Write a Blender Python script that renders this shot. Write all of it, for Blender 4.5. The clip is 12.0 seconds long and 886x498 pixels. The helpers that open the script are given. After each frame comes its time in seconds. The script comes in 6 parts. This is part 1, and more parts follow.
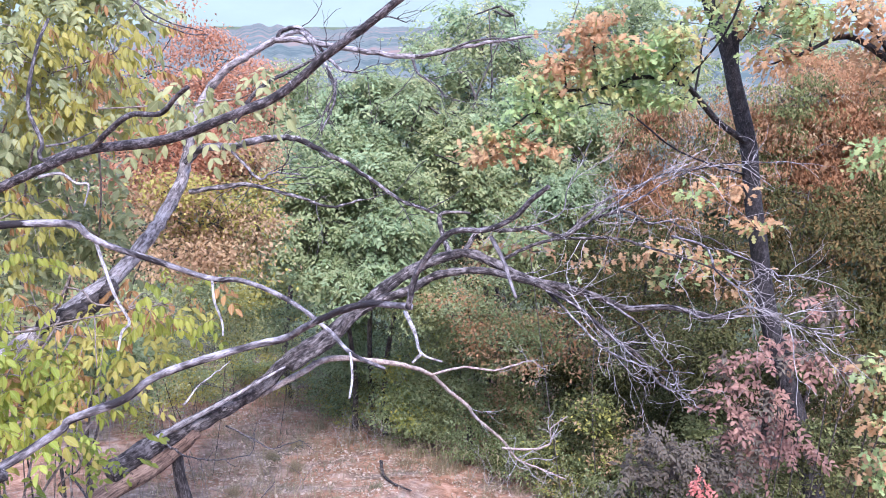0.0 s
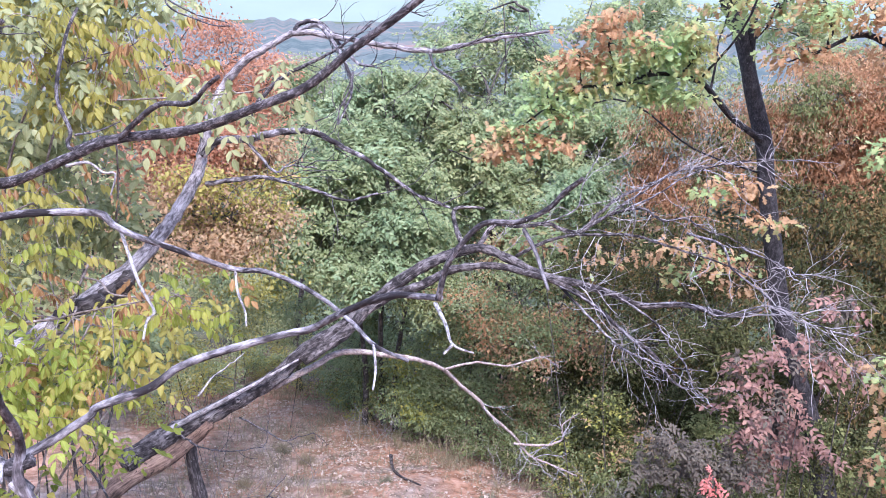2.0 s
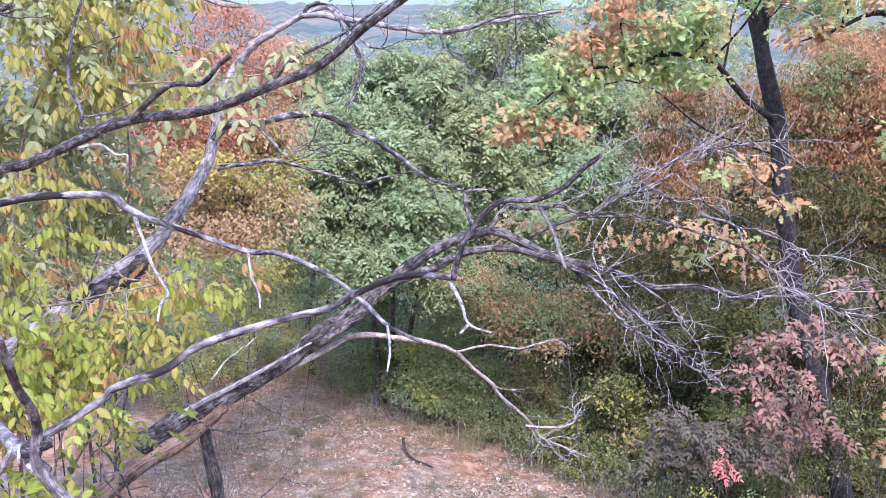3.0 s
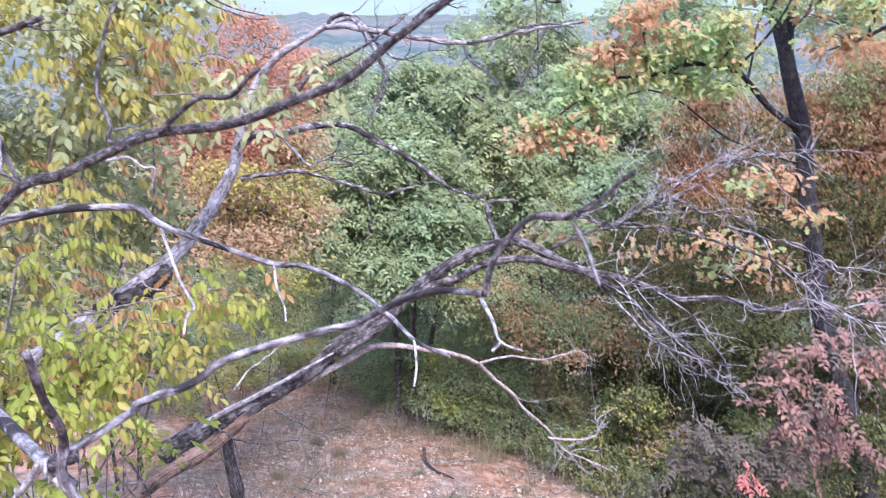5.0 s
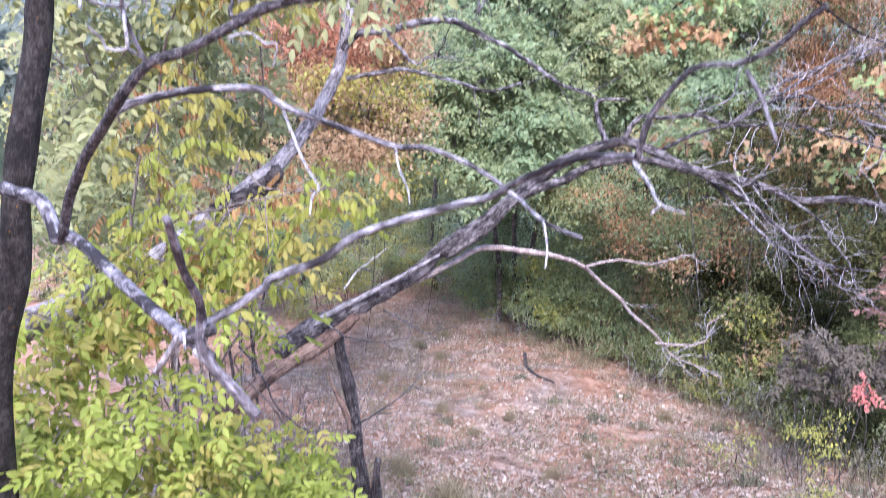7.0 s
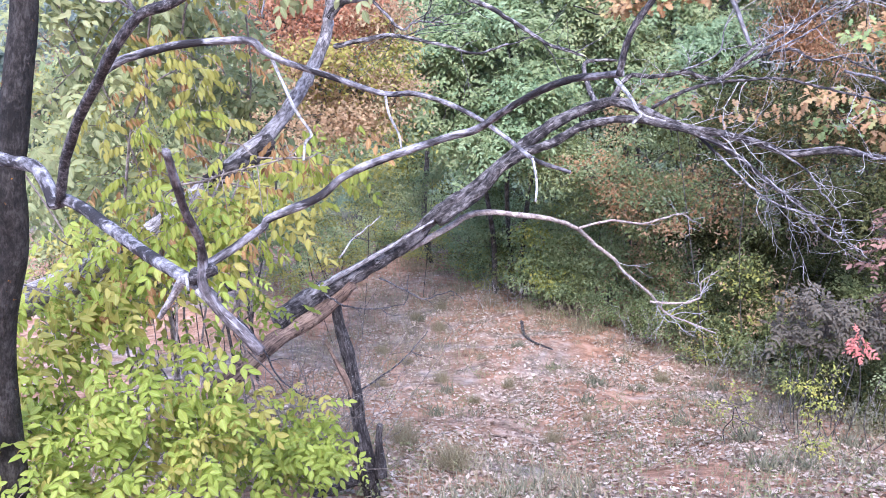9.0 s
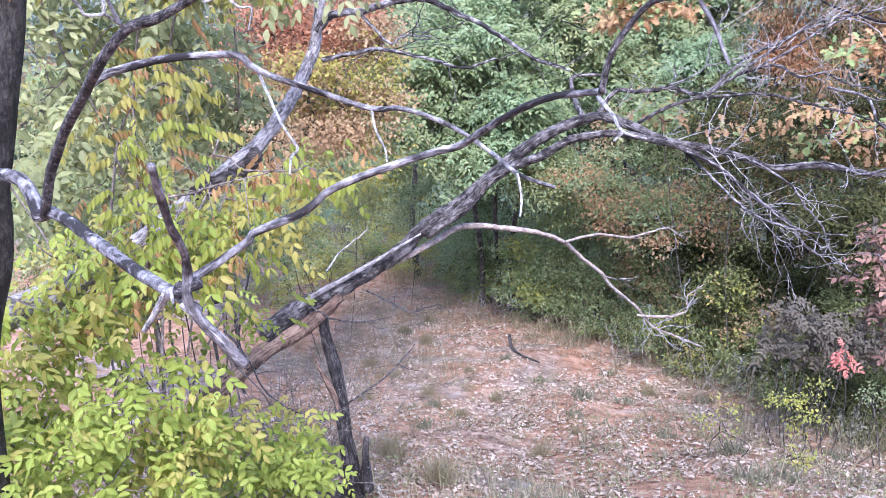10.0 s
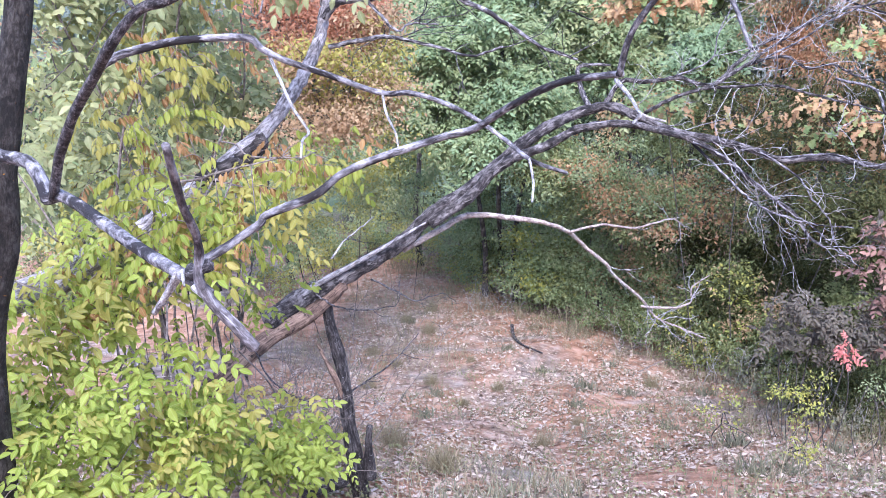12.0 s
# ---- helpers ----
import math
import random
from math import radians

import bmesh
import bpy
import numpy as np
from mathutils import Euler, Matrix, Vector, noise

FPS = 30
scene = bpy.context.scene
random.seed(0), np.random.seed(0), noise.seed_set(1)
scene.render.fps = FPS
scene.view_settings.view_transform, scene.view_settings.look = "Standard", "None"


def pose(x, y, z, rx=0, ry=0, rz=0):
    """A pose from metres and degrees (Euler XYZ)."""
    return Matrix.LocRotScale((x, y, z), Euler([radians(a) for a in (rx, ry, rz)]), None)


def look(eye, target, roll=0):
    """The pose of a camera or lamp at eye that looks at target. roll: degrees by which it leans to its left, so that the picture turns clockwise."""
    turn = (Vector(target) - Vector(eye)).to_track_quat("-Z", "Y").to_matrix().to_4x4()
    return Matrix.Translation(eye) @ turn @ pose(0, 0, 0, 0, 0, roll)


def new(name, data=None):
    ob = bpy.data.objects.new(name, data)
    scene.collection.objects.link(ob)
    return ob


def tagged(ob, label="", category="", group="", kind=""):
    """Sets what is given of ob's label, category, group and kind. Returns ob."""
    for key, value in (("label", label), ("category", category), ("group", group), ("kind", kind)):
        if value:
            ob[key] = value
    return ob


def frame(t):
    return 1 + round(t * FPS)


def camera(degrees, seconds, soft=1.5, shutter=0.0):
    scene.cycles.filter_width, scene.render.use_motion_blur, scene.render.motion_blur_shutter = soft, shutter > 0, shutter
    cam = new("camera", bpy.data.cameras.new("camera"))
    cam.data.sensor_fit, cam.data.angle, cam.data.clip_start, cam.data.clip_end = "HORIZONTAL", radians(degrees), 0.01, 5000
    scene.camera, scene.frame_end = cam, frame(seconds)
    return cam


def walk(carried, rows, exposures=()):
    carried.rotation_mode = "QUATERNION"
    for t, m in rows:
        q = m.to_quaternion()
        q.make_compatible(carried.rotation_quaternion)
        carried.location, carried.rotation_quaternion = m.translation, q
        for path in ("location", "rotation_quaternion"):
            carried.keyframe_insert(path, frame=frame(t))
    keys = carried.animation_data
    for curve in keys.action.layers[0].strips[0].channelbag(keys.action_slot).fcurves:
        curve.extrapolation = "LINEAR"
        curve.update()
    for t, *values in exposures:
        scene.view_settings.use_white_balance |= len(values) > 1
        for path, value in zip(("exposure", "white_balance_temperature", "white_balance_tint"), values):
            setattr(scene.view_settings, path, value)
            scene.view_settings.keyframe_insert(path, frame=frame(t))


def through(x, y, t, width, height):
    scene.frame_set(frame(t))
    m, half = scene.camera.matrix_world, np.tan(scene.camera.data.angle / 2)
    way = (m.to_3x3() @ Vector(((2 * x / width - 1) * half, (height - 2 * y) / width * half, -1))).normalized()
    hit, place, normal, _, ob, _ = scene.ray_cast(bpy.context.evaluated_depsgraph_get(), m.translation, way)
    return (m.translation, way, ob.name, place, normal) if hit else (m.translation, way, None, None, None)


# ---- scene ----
cam = camera(56.33, 12.0, soft=0.4, shutter=0.4)
PATH = [
    (0, (-0.0000, 0.0000, 1.6000), (0.0000, 1.9300, 1.0756), 0.50),
    (0.5, (-0.0117, 0.0041, 1.5950), (-0.0298, 1.9319, 1.0627), 0.56),
    (1, (-0.0107, 0.0019, 1.5938), (-0.0302, 1.9285, 1.0573), 0.53),
    (1.5, (-0.0140, -0.0032, 1.5961), (-0.0311, 1.9249, 1.0649), 0.63),
    (2, (-0.0252, -0.0005, 1.5947), (-0.0509, 1.9264, 1.0595), 0.95),
    (2.5, (-0.0351, 0.0058, 1.5932), (-0.0751, 1.9264, 1.0368), 1.07),
    (3, (-0.0308, 0.0071, 1.5865), (-0.0819, 1.9225, 1.0131), 0.43),
    (4.8, (-0.0340, 0.0131, 1.5757), (-0.1091, 1.9297, 1.0091), -0.20),
    (5, (-0.0436, 0.0244, 1.5890), (-0.1450, 1.9442, 1.0374), 0.18),
    (5.5, (-0.0644, 0.0385, 1.6122), (-0.2389, 1.9675, 1.1137), 0.19),
    (6, (-0.0638, 0.0494, 1.6127), (-0.2931, 1.9722, 1.1122), -0.33),
    (6.5, (-0.0747, 0.0640, 1.5953), (-0.3513, 1.9604, 1.0232), -0.74),
    (7, (-0.1022, 0.0601, 1.5191), (-0.4344, 1.8826, 0.7653), -2.23),
    (7.2, (-0.0975, 0.0557, 1.4953), (-0.4231, 1.8573, 0.6900), -2.72),
    (8.8, (-0.0947, 0.0054, 1.4741), (-0.4233, 1.8043, 0.6642), -4.37),
    (9, (-0.0939, 0.0026, 1.4735), (-0.4116, 1.8036, 0.6639), -4.19),
    (9.5, (-0.0857, -0.0020, 1.4766), (-0.3762, 1.8102, 0.6819), -3.85),
    (10, (-0.0878, -0.0013, 1.4784), (-0.3771, 1.8160, 0.6950), -3.64),
    (10.5, (-0.0924, -0.0037, 1.4779), (-0.3862, 1.8113, 0.6910), -3.50),
    (11, (-0.0949, -0.0029, 1.4756), (-0.3875, 1.8124, 0.6887), -3.47),
    (11.5, (-0.1006, -0.0038, 1.4724), (-0.3918, 1.8089, 0.6791), -3.32),
    (12, (-0.1031, -0.0033, 1.4690), (-0.3985, 1.8038, 0.6644), -3.22),
]
STOPS = 2.1
walk(cam, [(t, look(eye, target, roll)) for t, eye, target, roll in PATH],
     [(0.0, STOPS + 0.09, 5950, 24), (3.0, STOPS + 0.11, 5950, 24), (5.4, STOPS + 0.14, 5930, 24), (6.0, STOPS - 0.17, 6080, 25), (6.5, STOPS - 0.06, 6150, 27), (7.2, STOPS + 0.26, 5830, 23), (8.8, STOPS + 0.24, 5730, 20), (12.0, STOPS + 0.22, 5700, 19)])

# ---- world, sun, exposure: a bright overcast autumn day ----
SUN_UP, SUN_TURN = radians(58), radians(165)
world = bpy.data.worlds.new("sky")
scene.world = world
world.use_nodes = True
wn, wl = world.node_tree.nodes, world.node_tree.links
sky = wn.new("ShaderNodeTexSky")
sky.sky_type = "NISHITA"
sky.sun_disc = False
sky.sun_elevation, sky.sun_rotation = SUN_UP, SUN_TURN
sky.air_density, sky.dust_density, sky.ozone_density = 1.0, 1.5, 1.5
wl.new(sky.outputs[0], wn["Background"].inputs["Color"])
wn["Background"].inputs["Strength"].default_value = 0.113
sun_data = bpy.data.lights.new("sun", "SUN")
sun_data.energy, sun_data.angle, sun_data.color = 1.35, radians(28), (1.0, 0.985, 0.96)
sun = new("sun", sun_data)
sun.matrix_world = look((0, 0, 30), (-30 * math.sin(SUN_TURN) * math.cos(SUN_UP), -30 * math.cos(SUN_TURN) * math.cos(SUN_UP), 30 - 30 * math.sin(SUN_UP)))


# ---- materials ----
def material(name, rough=0.8, spec=0.3):
    m = bpy.data.materials.new(name)
    m.use_nodes = True
    p = m.node_tree.nodes["Principled BSDF"]
    p.inputs["Roughness"].default_value = rough
    p.inputs["Specular IOR Level"].default_value = spec
    return m, m.node_tree.nodes, m.node_tree.links, p


def noise_node(n, l, co, scale, detail=4.0, rough=0.6, dist=0.0):
    t = n.new("ShaderNodeTexNoise")
    t.inputs["Scale"].default_value, t.inputs["Detail"].default_value = scale, detail
    t.inputs["Roughness"].default_value, t.inputs["Distortion"].default_value = rough, dist
    l.new(co, t.inputs["Vector"])
    return t.outputs["Fac"]


def ramp(n, l, fac, stops):
    r = n.new("ShaderNodeValToRGB")
    e = r.color_ramp.elements
    while len(e) < len(stops):
        e.new(0.5)
    for k, (pos, col) in enumerate(stops):
        e[k].position, e[k].color = pos, (*col, 1)
    l.new(fac, r.inputs["Fac"])
    return r.outputs["Color"]


def calc(n, l, op, a, b):
    m = n.new("ShaderNodeMath")
    m.operation = op
    for k, v in enumerate((a, b)):
        if isinstance(v, (int, float)):
            m.inputs[k].default_value = v
        else:
            l.new(v, m.inputs[k])
    return m.outputs[0]


def mix_col(n, l, fac, a, b):
    m = n.new("ShaderNodeMix")
    m.data_type = "RGBA"
    for k, v in ((0, fac), (6, a), (7, b)):
        if isinstance(v, (int, float)):
            m.inputs[k].default_value = v
        elif isinstance(v, tuple):
            m.inputs[k].default_value = (*v, 1)
        else:
            l.new(v, m.inputs[k])
    return m.outputs[2]


def bump(n, l, p, height, strength, distance):
    b = n.new("ShaderNodeBump")
    b.inputs["Strength"].default_value, b.inputs["Distance"].default_value = strength, distance
    l.new(height, b.inputs["Height"])
    l.new(b.outputs[0], p.inputs["Normal"])


def bark(name, dark, mid, pale, scale=14.0, lichen=None, cover=0.6, depth=0.01, stretch=0.42, spot=3.0, patch=0.3):
    """Bark or weathered wood: fissures along the branch, blotches, and crusts of lichen."""
    m, n, l, p = material(name, 0.8, 0.25)
    at = n.new("ShaderNodeAttribute")
    at.attribute_name = "grain"
    mp = n.new("ShaderNodeMapping")
    mp.inputs["Scale"].default_value = (1, 1, stretch)
    l.new(at.outputs["Vector"], mp.inputs["Vector"])
    co, long = at.outputs["Vector"], mp.outputs["Vector"]
    fine = noise_node(n, l, long, scale * 10.0, 4, 0.7, 0.3)
    broad = noise_node(n, l, co, scale * 0.8, 3, 0.6)
    grain = noise_node(n, l, long, scale * 4.0, 5, 0.7, 0.5)
    f = calc(n, l, "ADD", calc(n, l, "MULTIPLY", grain, 0.6 * (1 - patch)), calc(n, l, "MULTIPLY", broad, patch))
    f = calc(n, l, "ADD", f, calc(n, l, "MULTIPLY", fine, 0.4 * (1 - patch)))
    col = ramp(n, l, f, [(0.43, dark), (0.5, mid), (0.58, pale)])
    if lichen:
        spots = noise_node(n, l, long if spot < 2 else co, scale * spot, 5, 0.65, 0.4)
        col = mix_col(n, l, ramp(n, l, spots, [(cover, (0, 0, 0)), (cover + 0.06, (1, 1, 1))]), col, lichen)
    l.new(col, p.inputs["Base Color"])
    bump(n, l, p, calc(n, l, "ADD", fine, grain), 0.9, depth)
    return m


def leaf_material(name, stops, patch=0.5, scale=0.8, through=0.35, rough=0.6, spec=0.2, wither=0.35):
    """Leaves: each its own tint, and tints that gather in patches through the crown."""
    m, n, l, p = material(name, rough, spec)
    co = n.new("ShaderNodeTexCoord").outputs["Object"]
    own = n.new("ShaderNodeNewGeometry").outputs["Random Per Island"]
    area = noise_node(n, l, co, scale, 3, 0.6)
    area = calc(n, l, "MULTIPLY", calc(n, l, "SUBTRACT", area, 0.28), 2.2)
    f = calc(n, l, "ADD", calc(n, l, "MULTIPLY", own, (1 - patch) * 0.75), calc(n, l, "MULTIPLY", area, patch * 1.15))
    f = calc(n, l, "ADD", f, 0.5 - 0.375 * (1 - patch) - 0.575 * patch)
    col = ramp(n, l, f, stops)
    fine = noise_node(n, l, co, 60.0, 2, 0.5)
    col = mix_col(n, l, calc(n, l, "MULTIPLY", fine, 0.25), col, (0.12, 0.09, 0.03))
    at = n.new("ShaderNodeAttribute")
    at.attribute_name = "grain"
    sep = n.new("ShaderNodeSeparateXYZ")
    l.new(at.outputs["Vector"], sep.inputs[0])
    across = calc(n, l, "ABSOLUTE", sep.outputs["X"], 0.0)
    rib = ramp(n, l, across, [(0.015, (0.22, 0.22, 0.22)), (0.06, (0, 0, 0))])
    col = mix_col(n, l, rib, col, (0.6, 0.58, 0.36))
    blotch = noise_node(n, l, at.outputs["Vector"], 3.2, 3, 0.6)
    edge = calc(n, l, "ADD", calc(n, l, "MULTIPLY", across, 0.45), blotch)
    col = mix_col(n, l, ramp(n, l, edge, [(0.66, (0, 0, 0)), (0.78, (wither, wither, wither))]), col, (0.24, 0.13, 0.055))
    l.new(col, p.inputs["Base Color"])
    tr = n.new("ShaderNodeBsdfTranslucent")
    l.new(col, tr.inputs["Color"])
    mx = n.new("ShaderNodeMixShader")
    mx.inputs[0].default_value = through
    l.new(p.outputs[0], mx.inputs[1])
    l.new(tr.outputs[0], mx.inputs[2])
    l.new(mx.outputs[0], n["Material Output"].inputs["Surface"])
    return m


DEAD_GREY = bark("weathered_dead_wood", (0.06, 0.054, 0.058), (0.2, 0.187, 0.2), (0.42, 0.4, 0.425), 26, (0.03, 0.026, 0.029), 0.5, 0.005, 0.3, 0.7, 0.5)
DEAD_STUB = bark("dark_weathered_wood", (0.04, 0.034, 0.036), (0.13, 0.112, 0.118), (0.36, 0.34, 0.36), 26, (0.5, 0.48, 0.52), 0.62, 0.004, 0.25, 0.8, 0.5)
DEAD_WHITE = bark("bleached_dead_wood", (0.12, 0.105, 0.105), (0.34, 0.32, 0.32), (0.58, 0.56, 0.56), 38, (0.1, 0.09, 0.08), 0.66, 0.003)
DEAD_TRUNK = bark("leaning_dead_trunk_wood", (0.09, 0.08, 0.083), (0.28, 0.255, 0.262), (0.5, 0.47, 0.48), 17, (0.06, 0.05, 0.052), 0.6, 0.008, 0.25, 0.7)
DEAD_DARK = bark("dark_dead_bark", (0.022, 0.02, 0.022), (0.07, 0.062, 0.066), (0.26, 0.24, 0.25), 38, (0.46, 0.45, 0.46), 0.65, 0.004)
LOG_BARK = bark("fallen_trunk_bark", (0.02, 0.017, 0.018), (0.085, 0.073, 0.074), (0.25, 0.225, 0.225), 18, (0.36, 0.325, 0.32), 0.58, 0.018, 0.3, 1.6, 0.42)
BARE_WOOD = bark("split_bare_wood", (0.07, 0.045, 0.035), (0.2, 0.13, 0.1), (0.42, 0.29, 0.22), 12, (0.05, 0.036, 0.03), 0.57, 0.008, 0.1)
PALE_BRANCH = bark("peeled_branch_wood", (0.17, 0.13, 0.12), (0.36, 0.29, 0.26), (0.54, 0.47, 0.43), 18, (0.12, 0.1, 0.1), 0.6, 0.004)
DRY_STEM = bark("dry_grass_stem", (0.3, 0.23, 0.14), (0.45, 0.37, 0.24), (0.58, 0.5, 0.36), 14, None, 0.6, 0.001)
BUSH_TWIG = bark("grey_brown_twigs", (0.1, 0.08, 0.07), (0.22, 0.18, 0.165), (0.38, 0.33, 0.3), 14, None, 0.6, 0.003)
STUMP_BARK = bark("charred_stump_bark", (0.018, 0.015, 0.016), (0.055, 0.046, 0.046), (0.17, 0.15, 0.15), 18, (0.42, 0.43, 0.43), 0.63, 0.018, 0.18)
OAK_BARK = bark("oak_bark", (0.011, 0.01, 0.011), (0.028, 0.025, 0.027), (0.08, 0.073, 0.076), 14, (0.32, 0.34, 0.34), 0.66, 0.02)
YOUNG_BARK = bark("young_tree_bark", (0.028, 0.024, 0.022), (0.075, 0.066, 0.06), (0.2, 0.18, 0.17), 9, (0.36, 0.36, 0.33), 0.66, 0.006)
ASH_BARK = bark("ash_bark", (0.012, 0.01, 0.009), (0.03, 0.025, 0.022), (0.075, 0.066, 0.06), 14, (0.4, 0.17, 0.02), 0.67, 0.012)
TWIG_PALE = bark("pale_twigs", (0.16, 0.145, 0.15), (0.36, 0.335, 0.34), (0.62, 0.6, 0.6), 20, None, 0.6, 0.002)

GREEN = leaf_material("green_leaves", [(0.1, (0.11, 0.165, 0.08)), (0.4, (0.27, 0.36, 0.175)), (0.7, (0.42, 0.49, 0.26)), (0.95, (0.56, 0.55, 0.31))], 0.35, 0.5, 0.5)
GREEN_COOL = leaf_material("cool_green_leaves", [(0.1, (0.095, 0.16, 0.085)), (0.45, (0.23, 0.35, 0.185)), (0.8, (0.4, 0.51, 0.29)), (0.97, (0.52, 0.54, 0.28))], 0.35, 0.6, 0.4)
YELLOW_GREEN = leaf_material("yellowing_leaves", [(0.08, (0.25, 0.26, 0.07)), (0.4, (0.43, 0.41, 0.1)), (0.75, (0.56, 0.5, 0.15)), (0.93, (0.62, 0.48, 0.18)), (0.98, (0.45, 0.22, 0.08))], 0.45, 1.2, 0.5, 0.55, 0.22)
LIME = leaf_material("bright_bush_leaves", [(0.08, (0.12, 0.17, 0.03)), (0.4, (0.32, 0.41, 0.07)), (0.75, (0.49, 0.55, 0.13)), (0.97, (0.62, 0.52, 0.2))], 0.5, 2.2, 0.5, 0.55, 0.22, 0.4)
OLIVE_PALE = leaf_material("pale_olive_leaves", [(0.08, (0.16, 0.2, 0.09)), (0.45, (0.33, 0.37, 0.17)), (0.8, (0.52, 0.54, 0.28)), (0.95, (0.62, 0.55, 0.26))], 0.4, 1.0, 0.4, 0.5, 0.3)
BROWN_TASSEL = leaf_material("withered_brown_leaves", [(0.1, (0.17, 0.085, 0.04)), (0.5, (0.34, 0.18, 0.075)), (0.9, (0.48, 0.3, 0.12))], 0.4, 2.0, 0.3)
HANGING = leaf_material("hanging_yellow_leaves", [(0.08, (0.2, 0.27, 0.05)), (0.4, (0.35, 0.41, 0.075)), (0.75, (0.5, 0.51, 0.11)), (0.93, (0.6, 0.45, 0.14)), (0.99, (0.55, 0.25, 0.09))], 0.5, 5.0, 0.5, 0.55, 0.22)
ORANGE = leaf_material("orange_leaves", [(0.1, (0.33, 0.13, 0.08)), (0.45, (0.52, 0.24, 0.15)), (0.75, (0.62, 0.34, 0.21)), (0.97, (0.45, 0.38, 0.14))], 0.5, 0.7, 0.4)
PALE_ORANGE = leaf_material("pale_orange_leaves", [(0.1, (0.28, 0.17, 0.1)), (0.45, (0.46, 0.3, 0.18)), (0.75, (0.58, 0.43, 0.26)), (0.95, (0.4, 0.4, 0.18))], 0.5, 0.9, 0.4)
RUST = leaf_material("rust_leaves", [(0.08, (0.26, 0.13, 0.07)), (0.4, (0.46, 0.24, 0.13)), (0.7, (0.58, 0.34, 0.19)), (0.9, (0.36, 0.31, 0.12))], 0.55, 0.45, 0.45, 0.8, 0.08)
# Deep shade of the wood is mixed into this leaf colour.
OLIVE_SHADE = leaf_material("shade_darkened_olive_leaves", [(0.1, (0.02, 0.032, 0.013)), (0.45, (0.04, 0.056, 0.021)), (0.75, (0.078, 0.09, 0.032)), (0.95, (0.16, 0.12, 0.045))], 0.35, 0.6, 0.2, 0.8, 0.04)
# Rust leaves lowered in colour for the shaded trees.
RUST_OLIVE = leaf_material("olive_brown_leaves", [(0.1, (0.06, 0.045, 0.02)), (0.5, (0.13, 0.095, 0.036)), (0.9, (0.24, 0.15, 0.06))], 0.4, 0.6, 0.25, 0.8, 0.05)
SHRUB = leaf_material("shrub_leaves", [(0.1, (0.06, 0.085, 0.036)), (0.45, (0.16, 0.2, 0.078)), (0.8, (0.31, 0.34, 0.14)), (0.95, (0.5, 0.42, 0.24))], 0.4, 0.7, 0.35, 0.8, 0.08)
OAK_LEAF = leaf_material("oak_leaves", [(0.12, (0.27, 0.43, 0.18)), (0.42, (0.42, 0.57, 0.25)), (0.58, (0.52, 0.54, 0.22)), (0.72, (0.6, 0.42, 0.22)), (0.92, (0.57, 0.34, 0.2))], 0.7, 0.9, 0.5)
OAK_BROWN = leaf_material("brown_oak_leaves", [(0.1, (0.4, 0.2, 0.1)), (0.5, (0.58, 0.35, 0.19)), (0.8, (0.66, 0.46, 0.26)), (0.97, (0.5, 0.52, 0.18))], 0.5, 1.3, 0.45)
PINK = leaf_material("pink_leaves", [(0.1, (0.15, 0.08, 0.08)), (0.45, (0.31, 0.17, 0.155)), (0.75, (0.45, 0.265, 0.22)), (0.97, (0.5, 0.34, 0.22))], 0.5, 1.4, 0.35, 0.7, 0.12)
PURPLE_GREY = leaf_material("purple_grey_leaves", [(0.1, (0.05, 0.045, 0.043)), (0.5, (0.1, 0.09, 0.085)), (0.9, (0.17, 0.155, 0.13))], 0.5, 1.4, 0.25, 0.75, 0.08)
CRIMSON = leaf_material("crimson_leaves", [(0.1, (0.45, 0.11, 0.11)), (0.6, (0.62, 0.22, 0.2)), (0.95, (0.66, 0.32, 0.26))], 0.3, 1.4, 0.3)
SAPLING = leaf_material("sapling_leaves", [(0.1, (0.18, 0.21, 0.05)), (0.5, (0.37, 0.4, 0.1)), (0.8, (0.56, 0.5, 0.12)), (0.97, (0.58, 0.42, 0.1))], 0.4, 2.0, 0.4)
LITTER = leaf_material("fallen_leaves", [(0.08, (0.15, 0.095, 0.075)), (0.3, (0.34, 0.24, 0.19)), (0.52, (0.48, 0.37, 0.31)), (0.78, (0.62, 0.52, 0.46)), (0.94, (0.6, 0.36, 0.19))], 0.25, 1.2, 0.1, 0.85)
DRY_GRASS = leaf_material("dry_grass", [(0.1, (0.17, 0.14, 0.09)), (0.5, (0.3, 0.255, 0.17)), (0.9, (0.46, 0.4, 0.28))], 0.3, 2.0, 0.2, 0.7)
HERB = leaf_material("grey_green_herbs", [(0.1, (0.1, 0.108, 0.075)), (0.5, (0.2, 0.205, 0.15)), (0.9, (0.32, 0.31, 0.235))], 0.3, 2.0, 0.2, 0.7)
FORB = leaf_material("forb_leaves", [(0.1, (0.09, 0.1, 0.05)), (0.5, (0.2, 0.22, 0.11)), (0.9, (0.36, 0.34, 0.2))], 0.4, 2.0, 0.25, 0.7)
# leaf tints greyed and flattened to carry the valley haze
FAR_WOOD = leaf_material("hazed_far_wood_leaves", [(0.1, (0.19, 0.23, 0.2)), (0.5, (0.25, 0.3, 0.26)), (0.8, (0.31, 0.33, 0.28)), (0.97, (0.4, 0.33, 0.27))], 0.75, 0.03, 0.5, 1.0)


